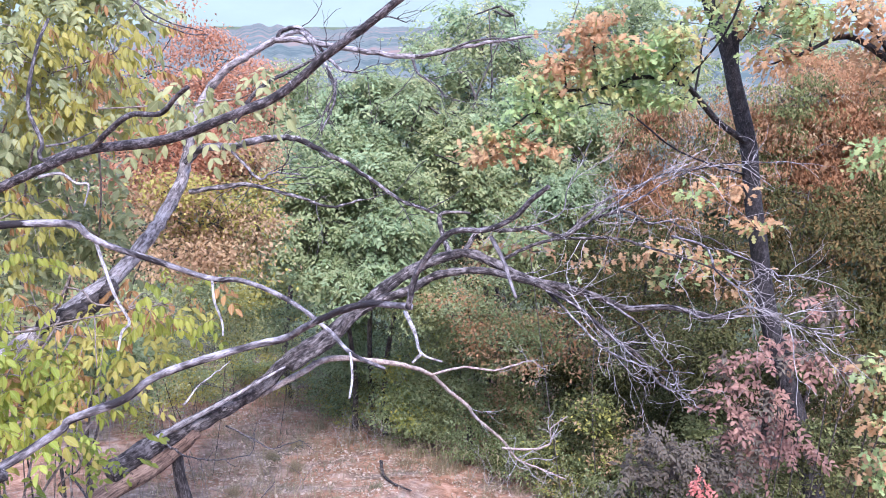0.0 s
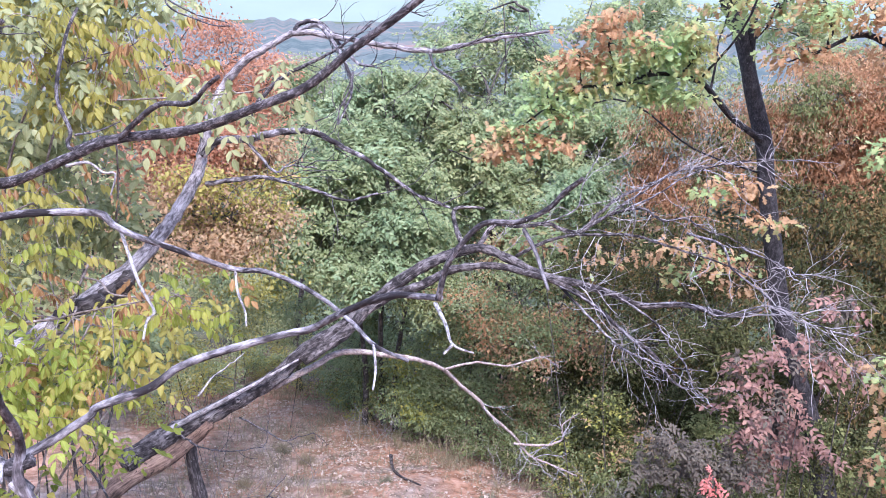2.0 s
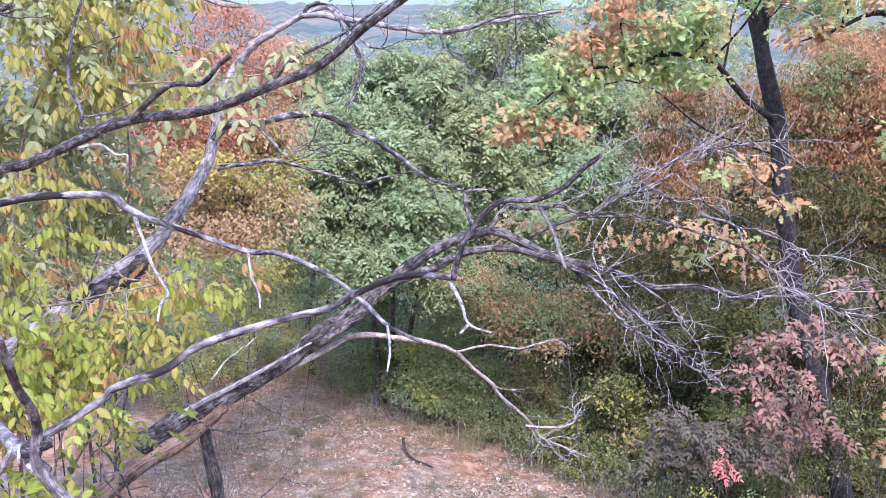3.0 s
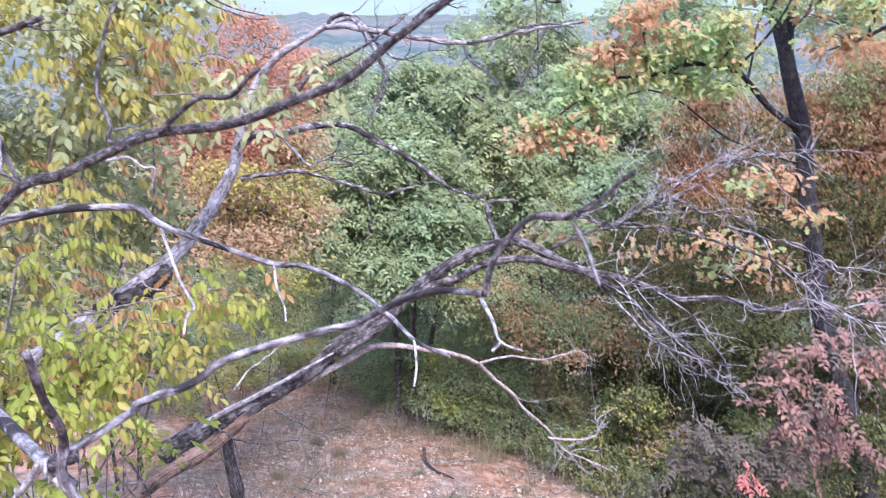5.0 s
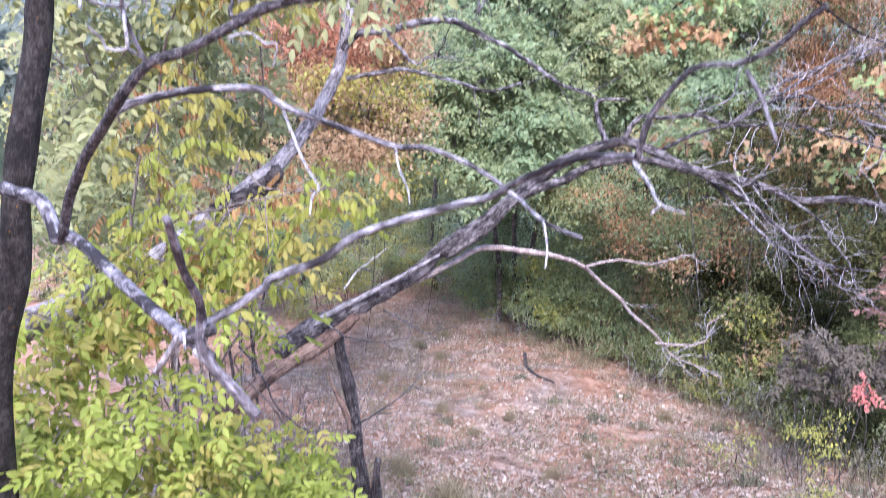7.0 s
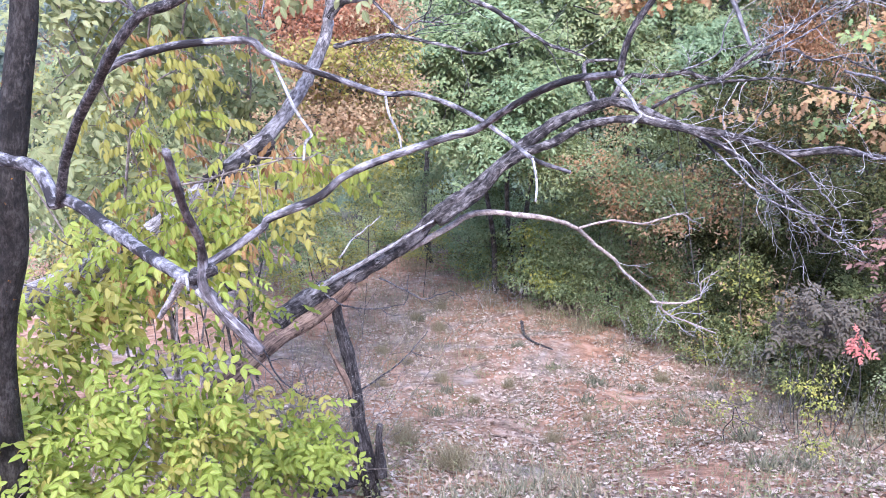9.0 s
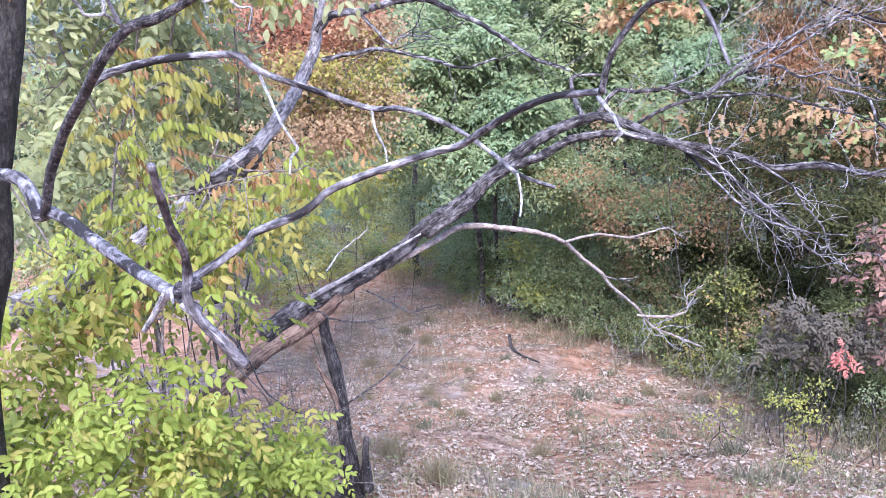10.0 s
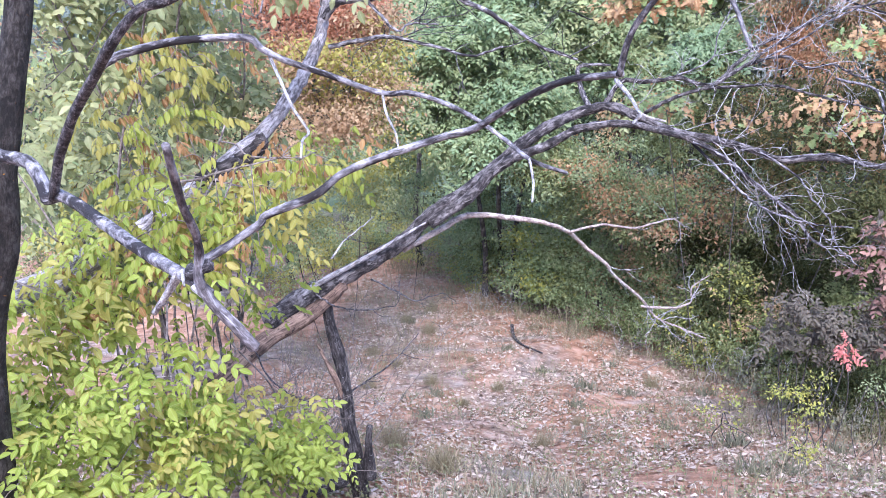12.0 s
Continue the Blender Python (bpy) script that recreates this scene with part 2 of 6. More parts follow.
def soil_material():
    m, n, l, p = material("reddish_soil", 0.95, 0.1)
    co = n.new("ShaderNodeTexCoord").outputs["Object"]
    broad = noise_node(n, l, co, 0.55, 4, 0.6, 0.5)
    mid = noise_node(n, l, co, 3.5, 6, 0.7)
    fine = noise_node(n, l, co, 28, 6, 0.75)
    red = ramp(n, l, mid, [(0.32, (0.15, 0.078, 0.05)), (0.5, (0.37, 0.205, 0.135)), (0.66, (0.54, 0.35, 0.26))])
    grey = ramp(n, l, mid, [(0.32, (0.12, 0.095, 0.08)), (0.5, (0.27, 0.22, 0.192)), (0.66, (0.47, 0.4, 0.36))])
    col = mix_col(n, l, ramp(n, l, broad, [(0.48, (0, 0, 0)), (0.64, (1, 1, 1))]), red, grey)
    col = mix_col(n, l, ramp(n, l, fine, [(0.55, (0, 0, 0)), (0.75, (0.6, 0.6, 0.6))]), col, (0.36, 0.3, 0.26))
    sep = n.new("ShaderNodeSeparateXYZ")
    l.new(co, sep.inputs[0])
    meadow = ramp(n, l, noise_node(n, l, co, 0.05, 4, 0.6), [(0.35, (0.06, 0.085, 0.05)), (0.65, (0.13, 0.15, 0.09))])
    col = mix_col(n, l, ramp(n, l, calc(n, l, "MULTIPLY", sep.outputs["Y"], 0.01), [(0.2, (0, 0, 0)), (0.28, (1, 1, 1))]), col, meadow)
    l.new(col, p.inputs["Base Color"])
    bump(n, l, p, calc(n, l, "ADD", fine, mid), 0.9, 0.03)
    return m


SOIL = soil_material()


# ---- mesh helpers ----
def spline(points, per=5):
    """A smooth curve through the points."""
    p = np.array(points, float)
    p = np.vstack([2 * p[0] - p[1], p, 2 * p[-1] - p[-2]])
    t = np.linspace(0, 1, per, endpoint=False)[:, None]
    out = []
    for a, b, c, d in zip(p, p[1:], p[2:], p[3:]):
        out.append(0.5 * (2 * b + (c - a) * t + (2 * a - 5 * b + 4 * c - d) * t ** 2 + (3 * b - a - 3 * c + d) * t ** 3))
    return np.vstack([*out, p[-2:-1]])


class Shape:
    """Gathers vertices and faces for one mesh."""

    def __init__(self):
        self.v, self.f, self.g, self.count = [], [], [], 0

    def add(self, verts, faces, grain=None):
        self.g.append(np.asarray(verts if grain is None else grain, np.float32))
        self.v.append(np.asarray(verts, np.float32))
        self.f.append(np.asarray(faces, np.int32) + self.count)
        self.count += len(verts)

    def tube(self, pts, r0, r1, sides=7, rng=None, knots=0.0, taper=1.0):
        pts = np.asarray(pts, float)
        n = len(pts)
        tan = np.gradient(pts, axis=0)
        tan /= np.linalg.norm(tan, axis=1, keepdims=True) + 1e-9
        u = np.cross(tan[0], (0.3, 0.5, 0.81))
        s = np.linspace(0, 1, n)
        lump = None
        if rng is not None and knots:
            lump = rng.normal(0, 1.6, (n, sides)) + rng.normal(0, 0.8, (n, 1))
            for _ in range(2):
                lump = 0.5 * lump + 0.25 * np.roll(lump, 1, 0) + 0.25 * np.roll(lump, -1, 0)
            lump = 0.6 * lump + 0.2 * np.roll(lump, 1, 1) + 0.2 * np.roll(lump, -1, 1)
        rad = r0 + (r1 - r0) * s ** taper
        ring, verts, grain = np.arange(sides) * 2 * np.pi / sides, [], []
        along = np.concatenate([[0], np.cumsum(np.linalg.norm(np.diff(pts, axis=0), axis=1))]) + 7.7 * (pts[0] @ (1.0, 2.3, 3.1))
        for k in range(n):
            u = u - tan[k] * (u @ tan[k])
            u /= np.linalg.norm(u) + 1e-9
            w = np.cross(tan[k], u)
            r = rad[k]
            rr = r * np.ones(sides)
            if lump is not None:
                rr = r * (1 + knots * lump[k])
            verts.append(pts[k] + np.outer(np.cos(ring) * rr, u) + np.outer(np.sin(ring) * rr, w))
            grain.append(np.stack([np.cos(ring) * r, np.sin(ring) * r, np.full(sides, along[k])], -1))
        verts.append(pts[:1] - tan[:1] * rad[0] * 0.3)
        verts.append(pts[-1:] + tan[-1:] * rad[-1] * 0.6)
        grain += [np.array([(0, 0, along[0])]), np.array([(0, 0, along[-1])])]
        a = np.arange(sides)
        b = (a + 1) % sides
        base = (np.arange(n - 1) * sides)[:, None]
        q1 = np.stack([base + a, base + b, base + sides + b], -1).reshape(-1, 3)
        q2 = np.stack([base + a, base + sides + b, base + sides + a], -1).reshape(-1, 3)
        c1 = np.stack([b, a, np.full(sides, n * sides)], -1)
        c2 = np.stack([(n - 1) * sides + a, (n - 1) * sides + b, np.full(sides, n * sides + 1)], -1)
        self.add(np.vstack(verts), np.vstack([q1, q2, c1, c2]), np.vstack(grain))

    def leaves(self, pos, axis, normal, length, width, kind):
        """Leaves that start at pos, grow along axis and face normal."""
        tv, tf = LEAF[kind]
        axis = axis / (np.linalg.norm(axis, axis=1, keepdims=True) + 1e-9)
        side = np.cross(axis, normal)
        side /= np.linalg.norm(side, axis=1, keepdims=True) + 1e-9
        up = np.cross(side, axis)
        L, W = np.asarray(length)[:, None, None], np.asarray(width)[:, None, None]
        v = (pos[:, None, :] + tv[None, :, 0:1] * W * side[:, None, :] + tv[None, :, 1:2] * L * axis[:, None, :] + tv[None, :, 2:3] * W * up[:, None, :])
        f = tf[None] + (np.arange(len(pos)) * len(tv))[:, None, None]
        own = np.repeat(np.random.default_rng(len(pos)).random((len(pos), 1, 1)), len(tv), axis=1)
        grain = np.concatenate([np.broadcast_to(tv[None, :, :2], (len(pos), len(tv), 2)), own * 9], -1)
        self.add(v.reshape(-1, 3), f.reshape(-1, 3), grain.reshape(-1, 3))

    def mesh(self, name, mat, smooth=True):
        v, f = np.vstack(self.v), np.vstack(self.f)
        me = bpy.data.meshes.new(name)
        me.vertices.add(len(v))
        me.vertices.foreach_set("co", v.ravel())
        me.loops.add(f.size)
        me.loops.foreach_set("vertex_index", f.ravel().astype(np.int32))
        me.polygons.add(len(f))
        me.polygons.foreach_set("loop_start", np.arange(0, f.size, 3, dtype=np.int32))
        me.polygons.foreach_set("use_smooth", np.full(len(f), smooth))
        me.update(calc_edges=True)
        me.attributes.new("grain", "FLOAT_VECTOR", "POINT").data.foreach_set("vector", np.vstack(self.g).ravel())
        me.validate()
        me.materials.append(mat)
        return me


def leaf_outline(half, fold, droop):
    """A leaf from its half outline (width, along): two halves folded at the midrib."""
    mids = [(0, y, -droop * y * y) for _, y in half]
    right = [(x, y, fold * x - droop * y * y) for x, y in half]
    left = [(-x, y, fold * x - droop * y * y) for x, y in half]
    v = [(0, 0, 0)] + mids + right + left + [(0, 1, -droop)]
    k, f = len(half), []
    m, r, e, tip = 1, 1 + k, 1 + 2 * k, 1 + 3 * k
    f += [(0, r, m), (0, m, e)]
    for i in range(k - 1):
        f += [(m + i, r + i, r + i + 1), (m + i, r + i + 1, m + i + 1), (m + i, m + i + 1, e + i + 1), (m + i, e + i + 1, e + i)]
    f += [(m + k - 1, r + k - 1, tip), (m + k - 1, tip, e + k - 1)]
    return np.array(v, float), np.array(f)


LEAF = {
    "oval": leaf_outline([(0.5, 0.4)], 0.35, 0.25),
    "full": leaf_outline([(0.29, 0.16), (0.5, 0.45), (0.3, 0.78)], 0.34, 0.35),
    "oak": leaf_outline([(0.32, 0.25), (0.13, 0.38), (0.5, 0.58), (0.2, 0.7), (0.34, 0.86)], 0.25, 0.3),
    "flat": (np.array([(0, 0, 0), (0.5, 0.45, 0.1), (0, 1, -0.15), (-0.5, 0.45, 0.1)], float), np.array([(0, 1, 2), (0, 2, 3)])),
    "blade": (np.array([(-0.5, 0, 0), (0.5, 0, 0), (0.3, 0.6, 0.0), (-0.3, 0.6, 0.0), (0, 1, -0.4)], float), np.array([(0, 1, 2), (0, 2, 3), (3, 2, 4)])),
}


def thing(name, label, category, at=(0, 0, 0), group="", kind=""):
    ob = new(name)
    ob.location = at
    ob.empty_display_size = 0.2
    return tagged(ob, label, category, group, kind)


def part(name, shape, mat, parent, label="", kind="", smooth=True):
    ob = new(name, shape.mesh(name, mat, smooth))
    ob.parent = parent
    loc, up = Vector((0, 0, 0)), parent
    while up:
        loc += up.location
        up = up.parent
    ob.location = -loc
    return tagged(ob, label, kind=kind)


def unit(rng, n):
    d = rng.normal(0, 1, (n, 3))
    return d / np.linalg.norm(d, axis=1, keepdims=True)


def limb(parent, name, points, r0, r1, mat, seed=0, label="", sides=9, knots=0.06, per=6, wobble=0.0, taper=1.0):
    """One branch or trunk as a tapered, knobbly tube along a smooth curve."""
    rng = np.random.default_rng(seed)
    s = Shape()
    pts = spline(points, per)
    if wobble:
        pts[1:-1] += rng.normal(0, wobble, (len(pts) - 2, 3))
    s.tube(pts, r0, r1, sides, rng, knots, taper)
    return part(name, s, mat, parent, label)


def sprout(shape, points, count, length, radius, seed, start=0.1, levels=2, droop=0.0, out=None, angle=1.15, sides=4, bend=0.42):
    """Fine jagged twigs that leave a branch and fork again."""
    rng = np.random.default_rng(seed)
    pts = np.asarray(points, float)
    for _ in range(count):
        s = start + (1 - start) * rng.random()
        k = min(int(s * (len(pts) - 1)), len(pts) - 2)
        at = pts[k] + (pts[k + 1] - pts[k]) * rng.random()
        tan = pts[k + 1] - pts[k]
        tan = tan / (np.linalg.norm(tan) + 1e-9)
        d = tan + angle * unit(rng, 1)[0] + (np.array(out) if out is not None else 0)
        d /= np.linalg.norm(d)
        n, L = 5, length * rng.uniform(0.45, 1.1)
        way = [at]
        for _ in range(n):
            d = d + bend * unit(rng, 1)[0] + np.array((0, 0, -droop))
            d /= np.linalg.norm(d)
            way.append(way[-1] + d * L / n)
        r = radius * rng.uniform(0.7, 1.2)
        shape.tube(np.array(way), r, r * 0.35, sides)
        if levels > 1:
            sprout(shape, way, rng.integers(2, 4), length * 0.5, radius * 0.6, int(rng.integers(1 << 30)), 0.2, levels - 1, droop, out, angle, 3, bend)


def twigs(parent, points, count, length, radius, mat, seed, **more):
    s = Shape()
    sprout(s, spline(points, 4), count, length, radius, seed, **more)
    return part("twig_spray", s, mat, parent, "fine forked dead twigs", kind="stuff")


# ---- ground ----
# Behind y = -3 the slope climbs unseen, added to cut low sky light.
PROFILE_Y = [-400, -60, -3, 1.2, 5, 7.5, 10, 14, 18, 26, 60, 120, 300, 700, 4500]
PROFILE_Z = [60, 26, 0.0, -0.4, -2.9, -4.4, -5.5, -6.6, -7.3, -9.0, -14, -15, -10, -8, -8]


def ground_z(x, y):
    x, y = np.asarray(x, float), np.asarray(y, float)
    acc = 0
    for d in (-1.0, -0.4, 0.2, 0.8):
        acc = acc + np.interp(y + d, PROFILE_Y, PROFILE_Z)
    near = np.exp(-((y - 8) / 14) ** 2)
    return acc / 4 + near * (0.06 * np.sin(1.3 * x + 0.7 * y) + 0.04 * np.sin(3.1 * x - 2.2 * y) + 0.05 * np.sin(0.5 * y - 1.1 * x))


def build_ground():
    xs = np.concatenate([-np.geomspace(4000, 14, 22), np.arange(-12, 14.01, 0.3), np.geomspace(16, 4000, 22)])
    ys = np.concatenate([-np.geomspace(400, 4, 8), np.arange(-2, 26, 0.3), np.geomspace(27, 4400, 40)])
    X, Y = np.meshgrid(xs, ys)
    Z = ground_z(X, Y)
    rng = np.random.default_rng(5)
    Z += rng.normal(0, 0.006, Z.shape) * (np.abs(X) < 13) * (Y < 26)
    s = Shape()
    w, h = len(xs), len(ys)
    i = (np.arange(h - 1)[:, None] * w + np.arange(w - 1)[None]).ravel()
    s.add(np.stack([X, Y, Z], -1).reshape(-1, 3), np.vstack([np.stack([i, i + 1, i + w + 1], -1), np.stack([i, i + w + 1, i + w], -1)]))
    ob = new("ground", s.mesh("ground", SOIL))
    tagged(ob, "reddish stony soil of a steep clearing under leaf litter", "ground", kind="structure")


build_ground()


def far_hills(name, dist, base, height, col, seed, label):
    """A ridge far off; its haze is a pale colour that glows."""
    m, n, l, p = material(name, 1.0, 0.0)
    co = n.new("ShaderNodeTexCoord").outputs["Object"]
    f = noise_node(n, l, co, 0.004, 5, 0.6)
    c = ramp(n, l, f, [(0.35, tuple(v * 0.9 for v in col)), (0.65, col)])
    # near-black base: the haze tint is given off as emission
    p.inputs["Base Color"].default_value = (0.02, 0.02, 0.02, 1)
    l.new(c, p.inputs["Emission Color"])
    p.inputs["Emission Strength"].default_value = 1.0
    rng = np.random.default_rng(seed)
    a = np.linspace(-1.5, 1.5, 160)
    ph = rng.uniform(0, 6, 6)
    top = height * (0.62 + sum(0.16 / (k + 1) * np.sin((k + 1.5) * 2.3 * a + ph[k]) for k in range(6)))
    s = Shape()
    rows = [(dist * 0.8, base + 0 * top), (dist * 0.9, base + 0.55 * (top - base)), (dist, top), (dist * 1.1, base + 0 * top)]
    v = np.vstack([np.stack([np.sin(a) * d, np.cos(a) * d, z], -1) for d, z in rows])
    k = len(a)
    i = np.concatenate([np.arange(k - 1) + r * k for r in range(3)])
    s.add(v, np.vstack([np.stack([i, i + 1, i + k + 1], -1), np.stack([i, i + k + 1, i + k], -1)]))
    tagged(new(name, s.mesh(name, m)), label, "hills", kind="structure")


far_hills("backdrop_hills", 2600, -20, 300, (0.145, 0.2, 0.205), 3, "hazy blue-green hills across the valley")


# ---- trees and shrubs ----
def in_blob(rng, b, n, shell=0.45):
    d = unit(rng, n) * (shell + (1 - shell) * rng.random((n, 1))) ** 0.6
    return np.array(b[:3]) + d * np.array(b[3:6])


def foliage(rng, centres, per, spread, size, kind, slim=0.55, droop=0.3, aspect=None):
    """Clumps of leaves round the twig ends."""
    n = len(centres) * per
    c = np.repeat(centres, per, axis=0)
    off = rng.normal(0, 1, (n, 3)) * spread * np.array((1.3, 1.3, 0.42))
    axis = unit(rng, n) * 0.8 + off / (np.linalg.norm(off, axis=1, keepdims=True) + 1e-6) * 0.5 + np.array((0, 0, -droop))
    normal = unit(rng, n) * 0.48 + np.array((0, -0.3, 1.0))
    L = size * rng.uniform(0.6, 1.25, n)
    return c + off, axis, normal, L, L * slim * rng.uniform(0.8, 1.2, n)


def pinnate(rng, centres, per, spread, size, pairs=3, droop=0.35):
    """Compound leaves: pairs of leaflets along a stalk and one at its end."""
    n = len(centres) * per
    c = np.repeat(centres, per, axis=0) + rng.normal(0, 1, (n, 3)) * spread * np.array((1.2, 1.2, 0.6))
    axis = unit(rng, n) * np.array((1, 1, 0.6)) + np.array((0, 0, -droop))
    axis /= np.linalg.norm(axis, axis=1, keepdims=True)
    normal = unit(rng, n) * 0.36 + np.array((0, -0.4, 0.9))
    side = np.cross(axis, normal)
    side /= np.linalg.norm(side, axis=1, keepdims=True)
    L = size * rng.uniform(0.5, 1.3, n)
    out = [[], [], [], []]
    for k in range(pairs * 2 + 1):
        j, sgn = k // 2, 1 if k % 2 else -1
        last = k == pairs * 2
        reach = L * (0.9 + 0.75 * j) if not last else L * (0.9 + 0.75 * (pairs - 1) + 0.4)
        p = c + axis * reach[:, None] + np.array((0, 0, -0.12)) * reach[:, None] ** 2 / (L[:, None] + 1e-6)
        a = axis if last else axis * 0.55 + sgn * side * 0.85
        a = a + rng.normal(0, 0.15, (n, 3)) + np.array((0, 0, -droop * 0.7))
        out[0].append(p), out[1].append(a), out[2].append(normal + rng.normal(0, 0.25, (n, 3))), out[3].append(L * rng.uniform(0.85, 1.15, n))
    p, a, m, l = (np.concatenate(o) for o in out)
    return p, a, m, l, l * 0.54


def tree(name, label, category, stems, radius, blobs, leaf, bark_mat, clumps, per, spread, size, kind="flat", seed=1, slim=0.55, compound=False, group="", droop=0.3, twig=0.006, shell=0.4, radii=None, pairs=3):
    """Stems, limbs that reach for the parts of the crown, twigs to the clumps, and the leaves."""
    rng = np.random.default_rng(seed)
    base = np.array(stems[0][0], float)
    ob = thing(name, label, category, tuple(base), group)
    wood = []
    for k, s in enumerate(stems):
        sp = spline(s, 5)
        sh = Shape()
        r0, r1 = radii[k] if radii else (radius, max(radius * 0.12, 0.006))
        sh.tube(sp, r0, r1, 10, rng, 0.06)
        part("trunk", sh, bark_mat, ob)
        wood.append(sp)
    allw = np.vstack(wood)
    crown, bits, ends = Shape(), Shape(), []
    for b in blobs:
        b = np.array(b, float)
        c = b[:3]
        low = allw[allw[:, 2] < c[2] + 0.3 * b[5]] if (allw[:, 2] < c[2] + 0.3 * b[5]).any() else allw
        near = low[np.argmin(np.linalg.norm((low - c) * (1, 1, 0.6), axis=1))]
        mid = (near + c) / 2 + rng.normal(0, 0.12, 3) * np.linalg.norm(c - near)
        mid = mid + (0, 0, 0.1 * np.linalg.norm(c - near))
        path = spline([near, near + (mid - near) * 0.45 + rng.normal(0, 0.05, 3) * np.linalg.norm(c - near), mid, c, c + (c - near) * 0.15 + (0, 0, 0.3 * b[5])], 5)
        bits.tube(path, min(max(radius * 0.4, twig * 1.5), 0.035), twig, 6, rng, 0.05)
        vol = (b[3] * b[4] * b[5]) ** (1 / 3)
        pts = in_blob(rng, b, max(2, int(clumps / 4 * (b[6] if len(b) > 6 else 1))), shell)
        src = np.vstack([path, allw[::3]])
        for q in pts:
            k = src[np.argmin(np.linalg.norm(src - q, axis=1) + 0.35 * vol * rng.random(len(src)))]
            q = q + (q - c) * rng.uniform(-0.1, 0.3)
            m1 = k + (q - k) * 0.55 + rng.normal(0, 0.1, 3) * np.linalg.norm(q - k) + (0, 0, 0.12 * np.linalg.norm(q - k))
            line = spline([k, m1, q], 3)
            bits.tube(line, twig, twig * 0.35, 3)
            u = np.array((0.5, 0.68, 0.85, 1.0)) * (len(line) - 1)
            lo = np.minimum(u.astype(int), len(line) - 2)
            ends.append(line[lo] + (line[lo + 1] - line[lo]) * (u - lo)[:, None])
    ends = np.vstack(ends)
    part("branchwork", bits, bark_mat, ob, kind="stuff")
    mats = leaf if isinstance(leaf, list) else [leaf]
    drift = np.array([noise.noise(Vector(e) * 0.9 + Vector((seed, 0, 0))) for e in ends]) + rng.normal(0, 0.14, len(ends))
    pick = np.argsort(np.argsort(drift)) * len(mats) // len(ends)
    for k, m in enumerate(mats):
        sh = Shape()
        e = ends[pick == k]
        if not len(e):
            continue
        if compound:
            sh.leaves(*pinnate(rng, e, per, spread, size, pairs, droop), kind)
        else:
            sh.leaves(*foliage(rng, e, per, spread, size, kind, slim, droop), kind)
        part("crown", sh, m, ob, kind="stuff")
    return ob


def shrub(name, label, blobs, leaf, clumps, per, spread, size, seed, kind="flat", slim=0.55, stems=5, category="shrub", compound=False, group="", bark_mat=None, twig=0.004, shell=0.3, pairs=3):
    """Several thin stems from the ground under the crown's parts."""
    rng = np.random.default_rng(seed)
    b0 = np.array(blobs[0], float)
    sts = []
    for k in range(stems):
        b = np.array(blobs[k % len(blobs)], float)
        x, y = b0[0] + (b[0] - b0[0]) * 0.5 + rng.normal(0, 0.12), b0[1] + (b[1] - b0[1]) * 0.5 + rng.normal(0, 0.12)
        z = float(ground_z(x, y)) - 0.05
        top = b[:3] + rng.normal(0, 0.3, 3) * b[3:6]
        sts.append([(x, y, z), tuple((np.array((x, y, z)) + top) / 2 + rng.normal(0, 0.08, 3)), tuple(top)])
    return tree(name, label, category, sts, twig * 1.8, blobs, leaf, bark_mat or YOUNG_BARK, clumps, per, spread, size, kind, seed, slim, compound, group, 0.25, twig, shell, None, pairs)


def grounded(x, y, top, lean=0.0):
    """A slightly crooked stem that stands on the ground."""
    z = float(ground_z(x, y)) - 0.1
    h, w = top - z, 0.05 * (top - z)
    a = 5.3 * x + 2.9 * y
    return [(x + lean * q * q + w * q * math.sin(a + 9 * q), y + w * q * math.cos(1.7 * a + 8 * q), z + h * q) for q in (0, 0.18, 0.38, 0.6, 0.8, 1.0)]


# ---- the dead branches that reach across close to the eye ----
near_tree = thing("ash_tree", "leaning ash trunk with lichen-spotted bark and bare dead boughs", "tree", (-1.794, 2.689, 1.69))
limb(near_tree, "trunk", [(-1.794, 2.689, 1.69), (-1.817, 2.686, 1.619), (-1.846, 2.678, 1.498), (-1.904, 2.665, 1.311), (-1.95, 2.64, 1.12), (-2.022, 2.483, 0.683), (-2.09, 2.449, 0.368), (-2.23, 2.388, -0.081), (-2.42, 2.331, float(ground_z(-2.42, 2.331)) - 0.08)], 0.036, 0.058, ASH_BARK, 1, sides=14, per=8)
limb(near_tree, "branch", [(-1.794, 2.644, 1.469), (-1.595, 2.558, 1.507), (-1.457, 2.526, 1.541), (-1.367, 2.504, 1.569)], 0.017, 0.008, DEAD_DARK, 2)
limb(near_tree, "branch", [(-1.653, 2.537, 1.468), (-1.639, 2.536, 1.548), (-1.65, 2.53, 1.617)], 0.01, 0.005, DEAD_DARK, 3)
twigs(near_tree, [(-1.794, 2.644, 1.469), (-1.595, 2.558, 1.507), (-1.457, 2.526, 1.541), (-1.367, 2.504, 1.569)], 7, 0.22, 0.004, DEAD_DARK, 29, start=0.15, levels=2)
